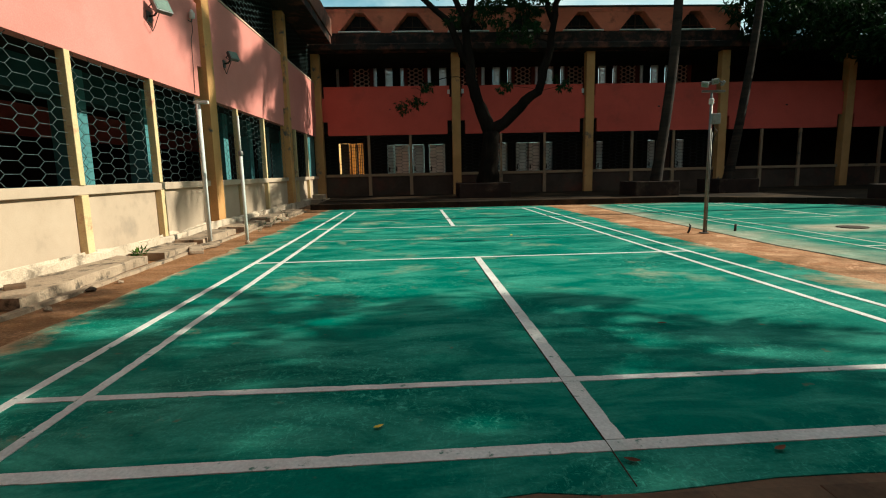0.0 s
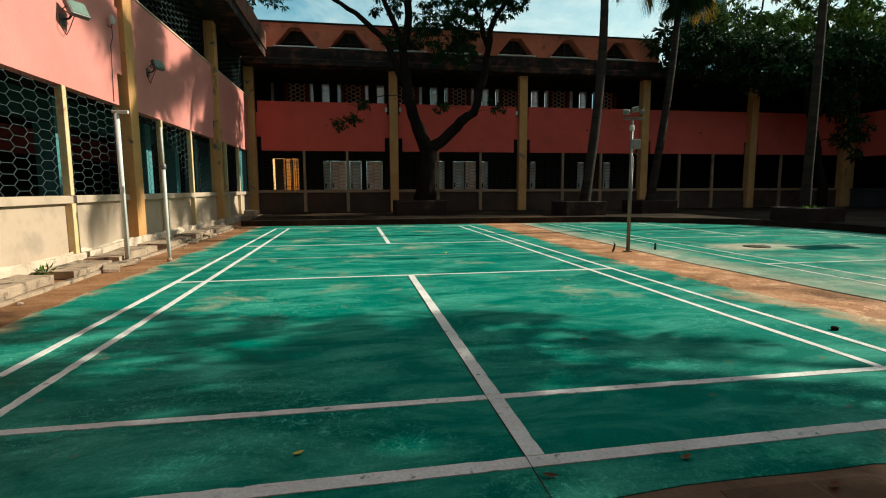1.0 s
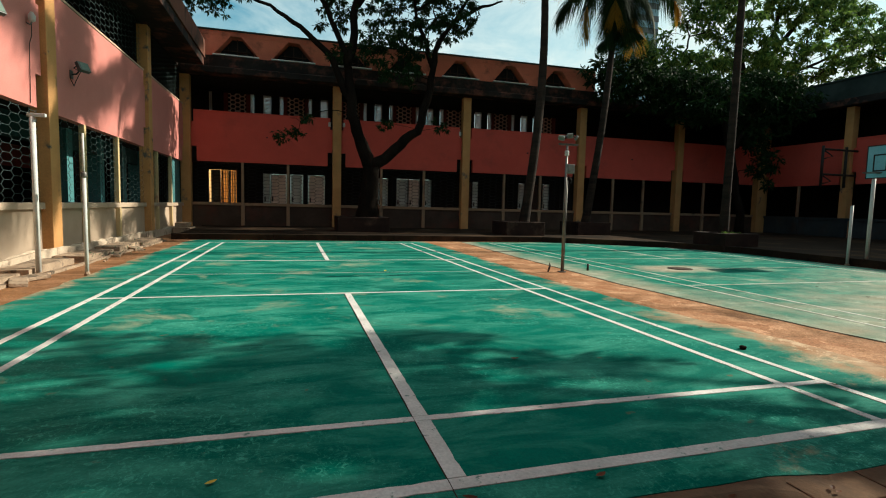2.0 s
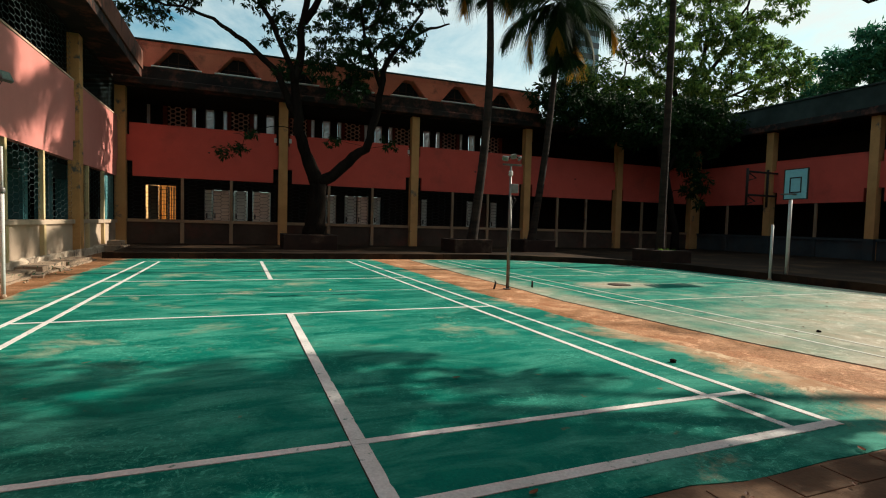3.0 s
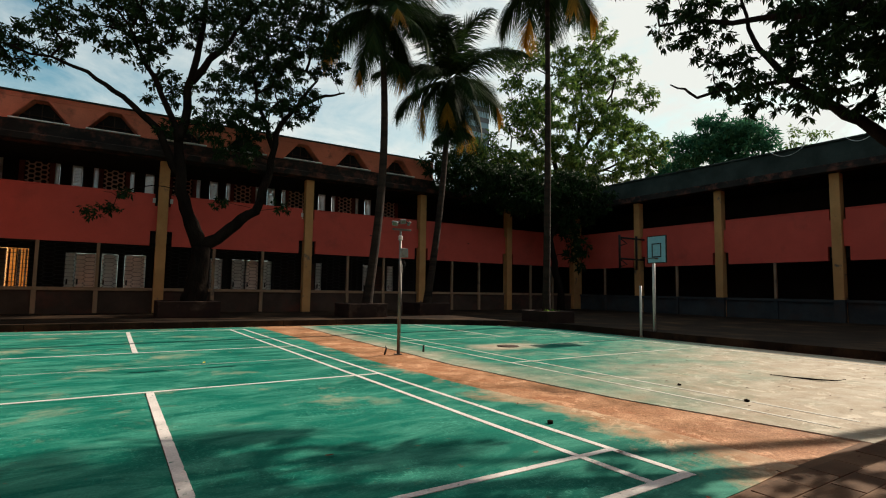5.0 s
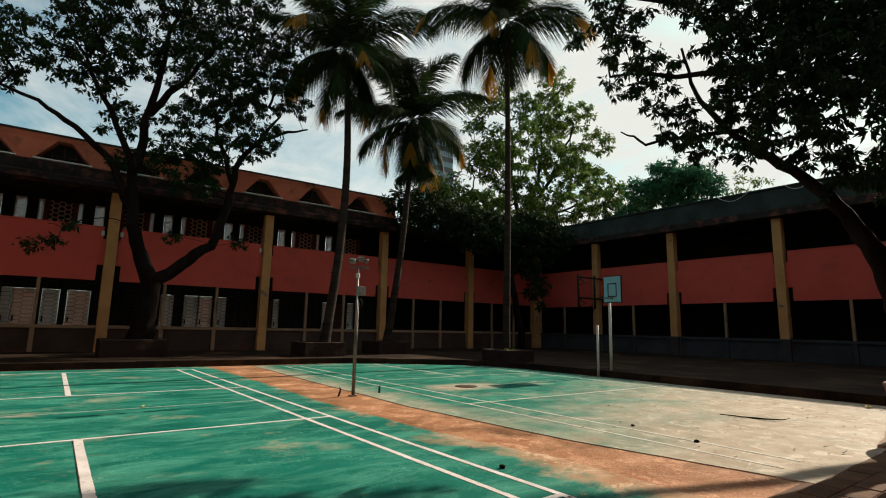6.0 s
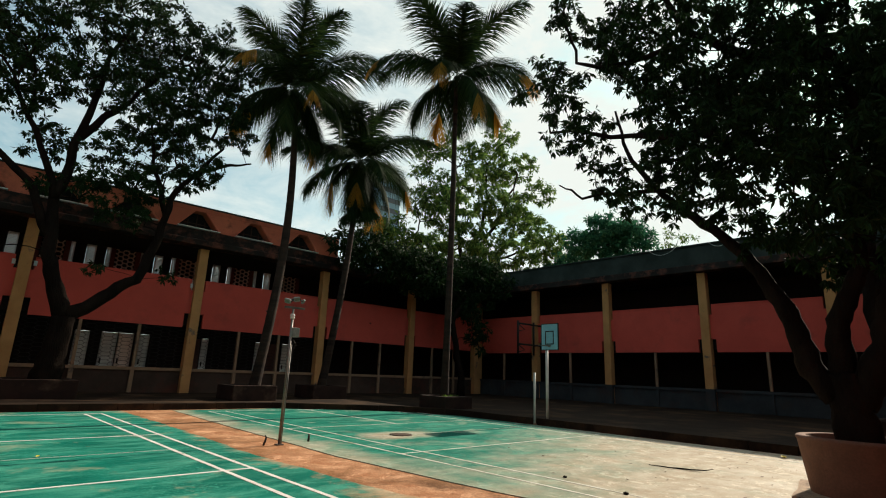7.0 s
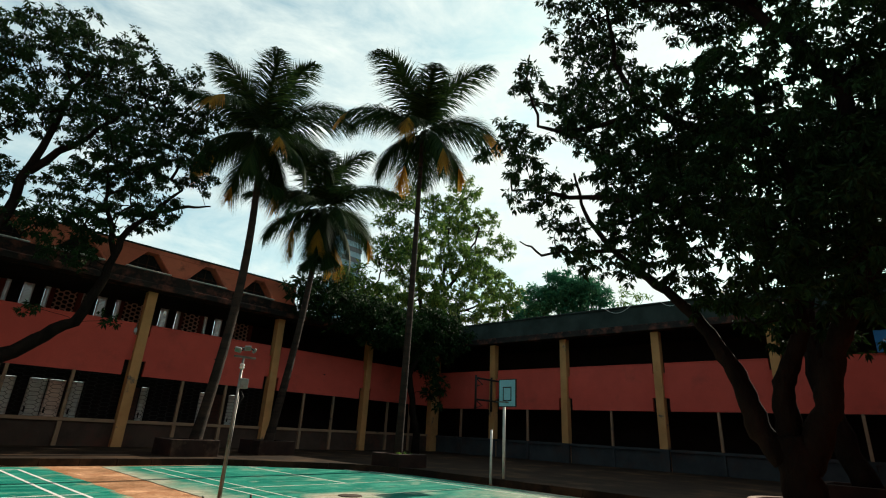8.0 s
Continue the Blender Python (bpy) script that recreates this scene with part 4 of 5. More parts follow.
tray("weathered brick planter round the mango tree", 0.72, 2.62, 16.8, 18.7, 0.155, 0.70)
MASSES = [(-3.6, 8.6, 0.9), (-2.5, 9.1, 0.8), (-4.2, 8.1, 0.6), (-1.5, 9.4, 0.7), (-0.3, 9.1, 0.8), (0.6, 7.9, 0.5), (2.7, 9.9, 1.0), (4.2, 9.4, 1.2), (5.1, 8.3, 1.0), (3.4, 7.5, 0.9),
          (4.6, 10.4, 1.2), (2.4, 8.3, 0.7), (5.7, 11.1, 0.9), (3.4, 6.2, 0.7), (0.9, 6.7, 0.6), (-0.6, 11.3, 1.1), (0.4, 12.4, 1.1), (1.7, 12.6, 1.2), (3.2, 13.0, 1.2), (4.5, 12.6, 1.2),
          (0.0, 9.8, 0.9), (1.2, 10.6, 1.0), (2.5, 11.0, 1.1), (4.0, 10.9, 1.1), (5.3, 11.7, 1.0), (6.0, 12.6, 0.9), (3.1, 9.1, 0.8), (5.7, 10.0, 0.8), (0.8, 8.4, 0.7), (2.1, 8.1, 0.6),
          (3.1, 7.2, 0.6), (-1.6, 10.6, 0.9), (-2.6, 10.2, 0.7), (6.4, 9.6, 0.5), (6.3, 11.4, 0.7), (1.9, 7.0, 0.6), (2.4, 6.2, 0.5), (1.2, 14.0, 0.8), (3.0, 14.3, 0.8)]
tree("mango_tree", "mango tree with forked dark trunk in a brick planter",
     [([(1.85, 17.7, 0.5), (1.95, 17.6, 1.5), (2.0, 17.6, 2.6)], 0.40, 0.31),
      ([(2.0, 17.6, 2.5), (1.65, 17.6, 3.4), (1.25, 17.6, 4.5), (1.1, 17.6, 6.3), (1.4, 17.5, 8.6), (1.7, 17.5, 11.2), (2.2, 17.5, 13.2)], 0.27, 0.04),
      ([(2.0, 17.6, 2.5), (2.9, 17.5, 3.3), (3.75, 17.4, 4.0), (4.2, 17.4, 5.6), (4.35, 17.4, 7.0), (5.2, 17.4, 8.4), (5.9, 17.4, 9.5)], 0.23, 0.04),
      ([(1.2, 17.6, 5.0), (0.5, 17.5, 6.5), (-0.6, 17.4, 7.4), (-1.6, 17.4, 8.0), (-3.5, 17.3, 8.3)], 0.15, 0.03),
      ([(1.1, 17.5, 6.2), (0.3, 17.4, 8.2), (-0.9, 17.3, 10.2)], 0.13, 0.04), ([(1.4, 17.5, 8.4), (2.6, 17.4, 10.2), (3.6, 17.4, 12.0)], 0.13, 0.04),
      ([(4.3, 17.4, 6.4), (3.6, 17.3, 8.0), (3.3, 17.3, 9.6)], 0.10, 0.03), ([(5.0, 17.4, 8.2), (6.2, 17.3, 8.9), (7.0, 17.3, 9.2)], 0.08, 0.03)],
     ball_set(MASSES, 17.4, random.Random(5), False, 1.2, 0.9) + [((-0.35, 17.3, 4.2), (0.1, 0.1, 0.1)), ((-0.95, 17.3, 4.15), (0.1, 0.1, 0.1)), ((-0.62, 17.3, 3.72), (0.1, 0.1, 0.1)), ((-1.2, 17.3, 3.6), (0.1, 0.1, 0.1)), ((4.5, 17.2, 4.1), (0.30, 0.25, 0.2)), ((2.4, 17.3, 4.2), (0.2, 0.2, 0.2))],
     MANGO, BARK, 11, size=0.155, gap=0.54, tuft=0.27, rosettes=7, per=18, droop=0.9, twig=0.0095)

tray("dark low planter round a leaning palm", 6.72, 8.25, 15.4, 16.9, 0.155, 0.66)
tray("dark low planter round a short palm", 10.1, 11.6, 16.15, 17.65, 0.155, 0.66)
tray("low planter with a sunlit top round a tall palm", 11.72, 13.0, 10.45, 11.75, 0.0, 0.56)
palm("tall leaning coconut palm with yellowing lower fronds", (7.70, 16.1, 0.5), (7.98, 16.1, 12.45), 0.185, 21, 22, 4.2, 0.24, -44, 0.42, 1)
palm("shorter coconut palm with ragged drooping fronds", (10.85, 16.9, 0.5), (11.85, 16.9, 10.7), 0.165, 22, 22, 4.0, 0.12, -58, 0.2, 8)
palm("tallest coconut palm with open crown", (12.28, 11.1, 0.45), (12.33, 11.1, 12.9), 0.135, 23, 17, 4.1, 0.24, -40, 0.06, 0)

# big mango by the round planter
BX, BY = 8.15, -0.84
pot = thing("planter", "round flared concrete planter round the big mango tree", "planter", pose(BX, BY, 0, 0, 0, 12), group="tree planters")
part("planter_wall", lathe([(0.585, 0.0), (0.59, 0.02), (0.675, 0.64), (0.69, 0.665), (0.688, 0.685), (0.675, 0.70), (0.585, 0.70), (0.575, 0.69), (0.57, 0.58), (0.0001, 0.58)], 36), POTWALL, pot)
part("footing", slab(ragged([(-0.80, -0.7), (0.7, -0.8), (0.8, 0.7), (-0.7, 0.78)], 0.06, 14), -0.05, 0.03), CONCRETE, pot, "rough cement footing")
part("soil", lathe([(0.575, 0.55), (0.57, 0.60), (0.3, 0.64), (0.0001, 0.65)], 24), SOIL, pot, "dark soil")
MASSES = [(3.3, 9.2, 0.40), (3.5, 6.9, 0.45), (2.7, 5.9, 0.55), (2.4, 5.0, 0.45), (1.8, 4.4, 0.38), (2.4, 8.0, 0.50), (3.0, 8.6, 0.35), (1.8, 8.8, 0.65), (1.6, 9.9, 0.70), (1.7, 7.4, 0.75), (1.2, 6.1, 0.77),
          (1.0, 4.9, 0.60), (0.9, 8.3, 0.30), (0.7, 9.6, 0.45), (0.2, 6.6, 0.90), (0.3, 5.1, 0.80), (0.4, 4.1, 0.50), (-0.3, 8.0, 0.55), (-0.8, 7.0, 0.70), (-0.6, 5.7, 0.90), (-0.5, 4.5, 0.75), (-0.3, 3.5, 0.45),
          (-1.6, 7.2, 0.65), (-1.5, 5.7, 0.95), (-1.3, 4.3, 0.75), (-1.2, 3.4, 0.45), (-2.4, 6.8, 0.70), (-2.2, 5.4, 0.85), (-2.0, 4.2, 0.65), (-1.8, 3.4, 0.40), (-0.8, 2.9, 0.25), (-1.5, 2.9, 0.25), (-2.1, 3.0, 0.35), (-1.0, 3.9, 0.5), (-2.7, 3.6, 0.5),
          (-0.4, 9.6, 1.0), (-1.8, 9.0, 1.2), (-3.4, 5.4, 1.0), (-3.6, 7.4, 1.2), (-3.4, 9.4, 1.2), (-4.8, 6.6, 1.2), (-4.8, 8.6, 1.2), (-2.9, 4.3, 0.7), (-4.2, 5.0, 0.8), (0.5, 10.9, 1.0), (-1.8, 10.9, 1.2), (2.9, 6.9, 0.5)]
tree("mango_tree", "large dark mango tree spreading from a round planter",
     [([(BX, BY, 0.5), (BX, BY + 0.03, 0.85), (BX, BY + 0.04, 1.15), (BX, -0.78, 1.5)], 0.27, 0.20),
      ([(BX, -0.66, 1.15), (BX, -0.41, 1.52), (BX, -0.31, 2.0), (BX, -0.20, 2.36), (BX, 0.01, 2.78), (BX, 0.28, 3.25), (BX, 0.63, 3.66), (BX - 0.1, 1.16, 4.14), (BX - 0.2, 1.5, 4.6), (BX - 0.2, 1.9, 5.3), (BX - 0.2, 2.1, 6.2)], 0.165, 0.02),
      ([(BX, -0.76, 1.3), (BX, -0.74, 1.85), (BX, -0.77, 2.15), (BX, -0.91, 2.45), (BX, -1.09, 2.82), (BX + 0.2, -1.15, 3.9), (BX + 0.2, -1.3, 5.2), (BX + 0.2, -1.0, 7.4)], 0.16, 0.05),
      ([(BX, -0.88, 1.1), (BX, -1.02, 1.4), (BX, -1.22, 1.79), (BX, -1.29, 2.14), (BX, -1.40, 2.57), (BX, -1.62, 3.0), (BX, -1.95, 3.6), (BX, -2.15, 5.15), (BX - 0.1, -2.1, 6.4), (BX - 0.1, -1.65, 7.5), (BX - 0.2, -1.2, 8.3), (BX - 0.2, 0.2, 9.4)], 0.185, 0.06),
      ([(BX + 0.1, -1.0, 4.4), (BX - 0.2, 0.6, 5.25), (BX - 0.3, 1.75, 5.55), (BX - 0.3, 3.5, 6.2)], 0.09, 0.025),
      ([(BX + 0.2, -1.1, 6.0), (BX - 0.1, 0.0, 6.5), (BX - 0.2, 0.8, 7.3), (BX - 0.2, 1.15, 8.4), (BX - 0.2, 1.2, 9.6)], 0.09, 0.03),
      ([(BX - 0.2, 0.9, 7.0), (BX - 0.2, 2.25, 7.2), (BX - 0.2, 2.9, 7.6), (BX - 0.2, 3.2, 8.8), (BX - 0.2, 3.1, 9.6)], 0.05, 0.015),
      ([(BX, -2.0, 3.8), (BX + 0.3, -3.3, 5.4), (BX + 0.4, -4.4, 7.2)], 0.13, 0.05), ([(BX - 0.2, 1.2, 4.4), (BX - 0.3, 2.8, 4.6), (BX - 0.3, 3.3, 5.0)], 0.04, 0.012)],
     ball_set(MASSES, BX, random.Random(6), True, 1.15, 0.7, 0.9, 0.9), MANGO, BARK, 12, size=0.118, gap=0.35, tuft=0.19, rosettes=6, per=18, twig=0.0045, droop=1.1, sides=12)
tray("low dark planter on the platform", 15.2, 17.0, -1.7, 0.1, 0.155, 0.62)
tree("mango_tree", "second dark mango tree standing on the platform",
     [([(16.1, -0.8, 0.5), (16.2, -0.4, 2.0), (16.3, -0.2, 3.6), (16.4, -0.4, 5.5), (16.4, -1.0, 8.0)], 0.30, 0.10), ([(16.4, -0.4, 5.5), (16.3, 0.8, 7.4), (16.2, 1.8, 8.8)], 0.14, 0.04), ([(16.3, -0.2, 3.6), (16.4, -1.8, 5.6), (16.4, -2.8, 7.6)], 0.18, 0.06),
      ([(16.3, 0.0, 4.4), (16.2, -0.8, 6.2), (16.2, -1.2, 8.0)], 0.15, 0.05)],
     # first seven masses are unseen, added so the court gets their shade
     ball_set([(0.6, 9.5, 0.9), (1.8, 9.2, 0.8), (2.9, 9.2, 0.6), (0.8, 10.4, 0.9), (2.2, 10.1, 0.8), (-0.4, 9.5, 1.0), (3.0, 10.0, 0.5), (-1.2, 8.4, 1.0), (-2.8, 7.6, 1.5), (-1.6, 9.2, 1.4), (-3.2, 9.6, 1.6), (-5.0, 8.6, 1.6), (-2.2, 11.2, 1.4), (-4.4, 11.0, 1.5), (-1.4, 5.6, 0.8)], 16.2, random.Random(7), True),
     MANGO, BARK, 17, size=0.22, gap=0.62, tuft=0.34, rosettes=6, per=12)

# trees beyond the corner and behind the east wing
tree("shade_tree", "tall light-green shade tree beyond the corner of the wings",
     [([(28.5, 26.0, 0.0), (28.3, 26.0, 5.0), (28.0, 26.0, 9.0)], 0.45, 0.28), ([(28.0, 26, 9), (26.5, 25.5, 13), (25.8, 25, 17)], 0.2, 0.06), ([(28, 26, 8), (24, 25, 10), (21.5, 25, 11)], 0.16, 0.05),
      ([(28.0, 26, 9), (31.0, 25.5, 13.5), (33.5, 25, 19)], 0.2, 0.06), ([(28.0, 26, 9), (29.0, 25, 13), (29.4, 25, 17.5)], 0.2, 0.06), ([(28, 26, 9), (32, 25, 11), (35.8, 25, 12.6)], 0.16, 0.05)],
     ball_set([(23.3, 13.3, 2.4), (26.0, 11.2, 2.6), (30.2, 18.4, 2.2), (28.9, 14.8, 2.2), (32.4, 13.7, 2.4), (36.4, 12.8, 2.2), (21.9, 15.0, 1.5), (20.0, 10.4, 2.2), (30.1, 10.8, 2.3), (34.6, 16.9, 1.6), (34.2, 19.9, 1.9),
               (39.4, 11.8, 1.5), (31.0, 21.4, 1.5), (26.0, 15.8, 1.8), (23.0, 17.4, 1.3), (26.8, 18.6, 1.3), (33.6, 10.4, 2.0), (22.6, 9.2, 2.0), (36.6, 15.2, 1.3), (28.0, 8.8, 2.0)], 25.0, random.Random(8), False, 0.9, 1.4, 0.8),
     LIGHTLEAF, BARK, 13, size=0.31, gap=0.86, tuft=0.42, rosettes=8, per=13, droop=0.9, group="trees beyond the wings", twig=0.014, bare=0.12)
tree("shade_tree", "dense blue-green tree behind the east wing roof",
     [([(36, 17, 0.0), (36, 17, 6.0), (36, 17, 9.0)], 0.4, 0.25), ([(36, 17, 9), (35.6, 18.6, 11)], 0.2, 0.06), ([(36, 17, 9), (36.4, 15, 11)], 0.2, 0.06)],
     ball_set([(19.2, 12.0, 1.3), (17.6, 12.7, 1.4), (15.7, 12.1, 1.3), (14.6, 10.8, 0.9), (20.9, 10.6, 1.2), (17.2, 10.7, 1.2), (15.1, 10.1, 0.9), (22.6, 9.8, 1.2)], 36.0, random.Random(9), True, 1.2, 1.0, 0.95),
     FARLEAF, BARK, 14, size=0.34, gap=0.70, tuft=0.45, rosettes=9, per=12, group="trees beyond the wings", twig=0.012)
tree("shade_tree", "small light-green tree behind the east wing roof",
     [([(36, 12.2, 0.0), (36, 12.2, 6.0), (36, 12.2, 10.0)], 0.25, 0.10)],
     ball_set([(12.8, 11.3, 0.9), (11.7, 11.5, 0.8), (12.2, 10.2, 0.9)], 36.0, random.Random(10), True, 1.0, 0.6, 0.9),
     LIGHTLEAF, BARK, 16, size=0.26, gap=0.8, tuft=0.4, rosettes=5, per=9, group="trees beyond the wings", twig=0.012)
tree("shade_tree", "dark vine-hung tree in the shaded corner of the yard",
     [([(20.2, 18.2, 0.15), (19.8, 18.2, 2.2), (19.0, 18.0, 4.4), (18.4, 18.0, 6.5)], 0.22, 0.10), ([(19.2, 18, 4.0), (20.6, 18, 6.2), (21.2, 18, 7.8)], 0.12, 0.05)],
     [((16.4, 18.6, 6.9), (2.2, 1.4, 0.8)), ((13.4, 18.8, 7.3), (1.5, 1.2, 1.0)), ((17.6, 18.2, 6.3), (1.8, 1.4, 0.9)), ((20.6, 18.2, 6.9), (2.0, 1.5, 1.0)), ((14.8, 18.4, 6.8), (1.6, 1.3, 0.8)), ((20.6, 18.0, 5.2), (1.2, 0.9, 0.9)),
      ((22.2, 18.0, 6.5), (1.4, 1.2, 1.1)), ((21.4, 18.0, 3.4), (0.7, 0.6, 0.8))],
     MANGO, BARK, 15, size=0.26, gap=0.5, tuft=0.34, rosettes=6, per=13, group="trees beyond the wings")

# poles, lamps and the hoop
def net_pole(label, x, y, h, r=0.04, arm=False):
    p = thing("net_pole", label, "pole", pose(x, y, 0))
    part("pole_tube", tube([(0, 0, 0), (0, 0, h * 0.5), (0, 0, h)], r, 14), WHITEPAINT, p)
    part("foot_collar", lathe([(r * 1.5, -0.005), (r * 1.5, 0.03), (r * 1.04, 0.05), (r * 1.04, 0.052)], 14), CONCRETE, p, "cement foot collar")
    if arm:
        part("arm", box(-0.06, 0.17, -0.03, 0.03, h + 0.001, h + 0.05, 0.008), WHITEPAINT, p, "short crosspiece")
    return p


net_pole("tall white painted pole with a short crosspiece", -4.37, 6.86, 2.32, 0.036, True)
p2 = net_pole("slim white net pole beside the court", -3.74, 6.84, 1.50, 0.027)
part("extension", tube([(0, 0, 1.501), (0, 0, 2.12)], 0.017, 10), WHITEPAINT, p2, "thin upper tube")
part("clamp", lathe([(0.038, 1.47), (0.042, 1.49), (0.042, 1.53), (0.036, 1.55)], 12), STEEL, p2, "steel clamp ring")
net_pole("white net pole at the kerb", 11.9, 6.98, 1.42, 0.032)


def floodlight(parent, m, wide=0.26, tall=0.20, deep=0.07, case=GREYMETAL):
    body = part("housing", box(-wide / 2, wide / 2, 0, deep, -tall / 2, tall / 2, 0.012), case, parent, "grey lamp housing")
    body.matrix_basis = m
    part("glass", box(-wide / 2 + 0.02, wide / 2 - 0.02, -0.006, -0.001, -tall / 2 + 0.02, tall / 2 - 0.02), LAMPGLASS, body, "pale lamp glass")
    part("bracket", tube([(-wide / 2 - 0.012, deep / 2, 0), (-wide / 2 - 0.012, deep + 0.05, 0), (0, deep + 0.09, 0), (wide / 2 + 0.012, deep + 0.05, 0), (wide / 2 + 0.012, deep / 2, 0)], 0.009, 6), BLACKSTEEL, body)
    for i in range(5):
        x = -wide / 2 + 0.03 + i * (wide - 0.06) / 4
        part("fin", box(x - 0.004, x + 0.004, deep, deep + 0.02, -tall / 2 + 0.03, tall / 2 - 0.03), GREYMETAL, body)
    return body


# lamp pole between the courts
lp = thing("lamp_post", "weathered steel lamp post with three floodlights and a switch box", "lamp post", pose(4.11, 6.55, 0))
part("post_tube", tube([(0, 0, 0), (0, 0, 1.2), (0.0, 0, 2.34)], [0.024, 0.023, 0.022], 14), STEEL, lp)
part("conduit", tube([(0.032, -0.01, 0), (0.032, -0.01, 1.7)], 0.008, 8), STEEL, lp, "thin cable conduit")
part("foot_plate", box(-0.06, 0.06, -0.06, 0.06, -0.005, 0.012, 0.003), STEEL, lp)
bx = part("switch_box", box(-0.01, 0.13, -0.08, 0.02, 1.83, 2.00, 0.008), BOXGREY, lp, "pale grey switch box")
part("lid", box(-0.002, 0.122, -0.088, -0.081, 1.84, 1.99, 0.003), BOXGREY, bx)
part("insulator", lathe([(0.03, 2.15), (0.045, 2.18), (0.03, 2.2), (0.045, 2.22), (0.03, 2.25)], 12), WHITEPAINT, lp)
part("crossbar", box(-0.17, 0.22, -0.02, 0.02, 2.345, 2.38, 0.004), STEEL, lp)
floodlight(lp, pose(-0.15, -0.03, 2.46, 28, 12, -50), 0.115, 0.09, 0.045, BOXGREY)
floodlight(lp, pose(0.03, -0.05, 2.51, 14, -8, -10), 0.11, 0.09, 0.045, BOXGREY)
floodlight(lp, pose(0.20, 0.0, 2.48, 34, -10, 60), 0.115, 0.09, 0.045, BOXGREY)
part("loose_wire", tube([(0.03, -0.03, 1.80), (0.09, -0.07, 1.70), (0.04, -0.06, 1.60), (0.05, -0.03, 1.5)], 0.006, 6), BLACKSTEEL, lp)
solid("ground_peg", tube([(4.74, 6.68, -0.01), (4.745, 6.68, 0.13)], [0.022, 0.02], 8), BLACKSTEEL, "short rusty steel peg in the soil", "peg")
solid("ground_peg", tube([(3.86, 6.62, -0.01), (3.88, 6.61, 0.06), (3.90, 6.62, 0.12), (3.875, 6.62, 0.16)], [0.016, 0.02, 0.016, 0.006], 8), BLACKSTEEL, "bent rusty steel hook in the soil", "peg")

# basketball hoop on the platform
hp = thing("basketball_hoop", "small pale-blue basketball board on a white post", "basketball hoop", pose(12.22, 6.78, 0.155, 0, 0, -6))
part("post_tube", tube([(0, 0, 0), (0, 0, 2.05)], 0.04, 14), WHITEPAINT, hp)
bd = part("backboard", box(-0.06, -0.035, -0.46, 0.14, 1.92, 2.64, 0.006), BOARD, hp, "pale blue backboard with dark edges")
for y0, y1, z0, z1 in ((-0.48, 0.16, 1.898, 1.919), (-0.48, 0.16, 2.641, 2.662), (-0.482, -0.461, 1.92, 2.64), (0.141, 0.162, 1.92, 2.64)):
    part("edge_strip", box(-0.065, -0.03, y0, y1, z0, z1), BLACKSTEEL, bd)
for y0, y1, z0, z1 in ((-0.32, 0.0, 2.06, 2.09), (-0.32, 0.0, 2.42, 2.45), (-0.32, -0.29, 2.0901, 2.4199), (-0.03, 0.0, 2.0901, 2.4199)):
    part("target_bar", box(-0.068, -0.061, y0, y1, z0, z1), BLACKSTEEL, bd, "dark painted target square")
part("rim", tube([(-0.06 - 0.20 + 0.17 * math.cos(a), 0.17 * math.sin(a) - 0.16, 2.02) for a in [i * math.pi / 10 for i in range(20)] + [0, 0.01]], 0.01, 6), STEEL, hp, "bare steel rim")
part("rim_arm", box(-0.10, -0.06, -0.19, -0.13, 2.0, 2.04), STEEL, hp)
# dark steel frame of a larger goal by the column
fr = thing("goal_frame", "dark steel bracket frame of an old goal, board missing", "frame", pose(23.05, 15.8, -0.28))
for z in (3.32, 4.45):
    part("beam", tube([(-0.9, 0, z), (1.18, 0, z)], 0.05, 8), BLACKSTEEL, fr)
    part("brace", tube([(-0.9, 0.0, z - 0.02), (-0.3, 0, z - 0.30), (-0.9, 0, z - 0.45)], 0.035, 8), BLACKSTEEL, fr)
for x in (-0.9, 0.5):
    part("upright", tube([(x, 0, 2.75), (x, 0, 4.6)], 0.06, 8), BLACKSTEEL, fr)

cover = solid("drain_cover", lathe([(0.24, -0.01), (0.24, 0.012), (0.22, 0.016), (0.0001, 0.016)], 28), SOIL, "round dark drain cover in the sandy patch", "drain cover")
cover.matrix_basis = pose(6.95, 6.75, 0)

# floodlights and small fittings on the west wall
for y, z, tall in ((6.85, 3.80, 0.25), (10.05, 3.72, 0.20)):
    w = thing("wall_floodlight", "grey floodlight on a bracket on the pink wall", "floodlight", pose(-5.02, y, z), group="floodlights on the wall")
    body = floodlight(w, pose(0.24, 0.0, 0.06, -28, 0, 62), 0.30 if tall > 0.22 else 0.24, tall, 0.08)
    part("arm", tube([(0.0, 0.0, -0.12), (0.10, 0.0, -0.10), (0.20, 0.02, 0.04)], 0.016, 8), BLACKSTEEL, w)
    part("wall_plate", box(0.0, 0.02, -0.07, 0.07, -0.20, -0.04, 0.004), GREYMETAL, w)
    part("cable_loop", tube([(0.02, -0.05, -0.12), (0.05, -0.16, -0.24), (0.05, 0.0, -0.34), (0.04, 0.12, -0.22), (0.16, 0.06, -0.02)], 0.007, 6), BLACKSTEEL, w)
cam_w = thing("wall_lamp_holder", "small white bulb holder with a hanging wire on the wall", "lamp holder", pose(-5.02, 8.35, 4.05))
part("holder", lathe([(0.03, 0.0), (0.05, 0.02), (0.055, 0.10), (0.03, 0.14), (0.02, 0.16)], 14), WHITEPAINT, cam_w)
cam_w.children[0].matrix_basis = pose(0.08, 0, 0.02)
part("arm", tube([(0, 0, 0.0), (0.05, 0, -0.03), (0.08, 0, 0.02)], 0.012, 6), GREYMETAL, cam_w)
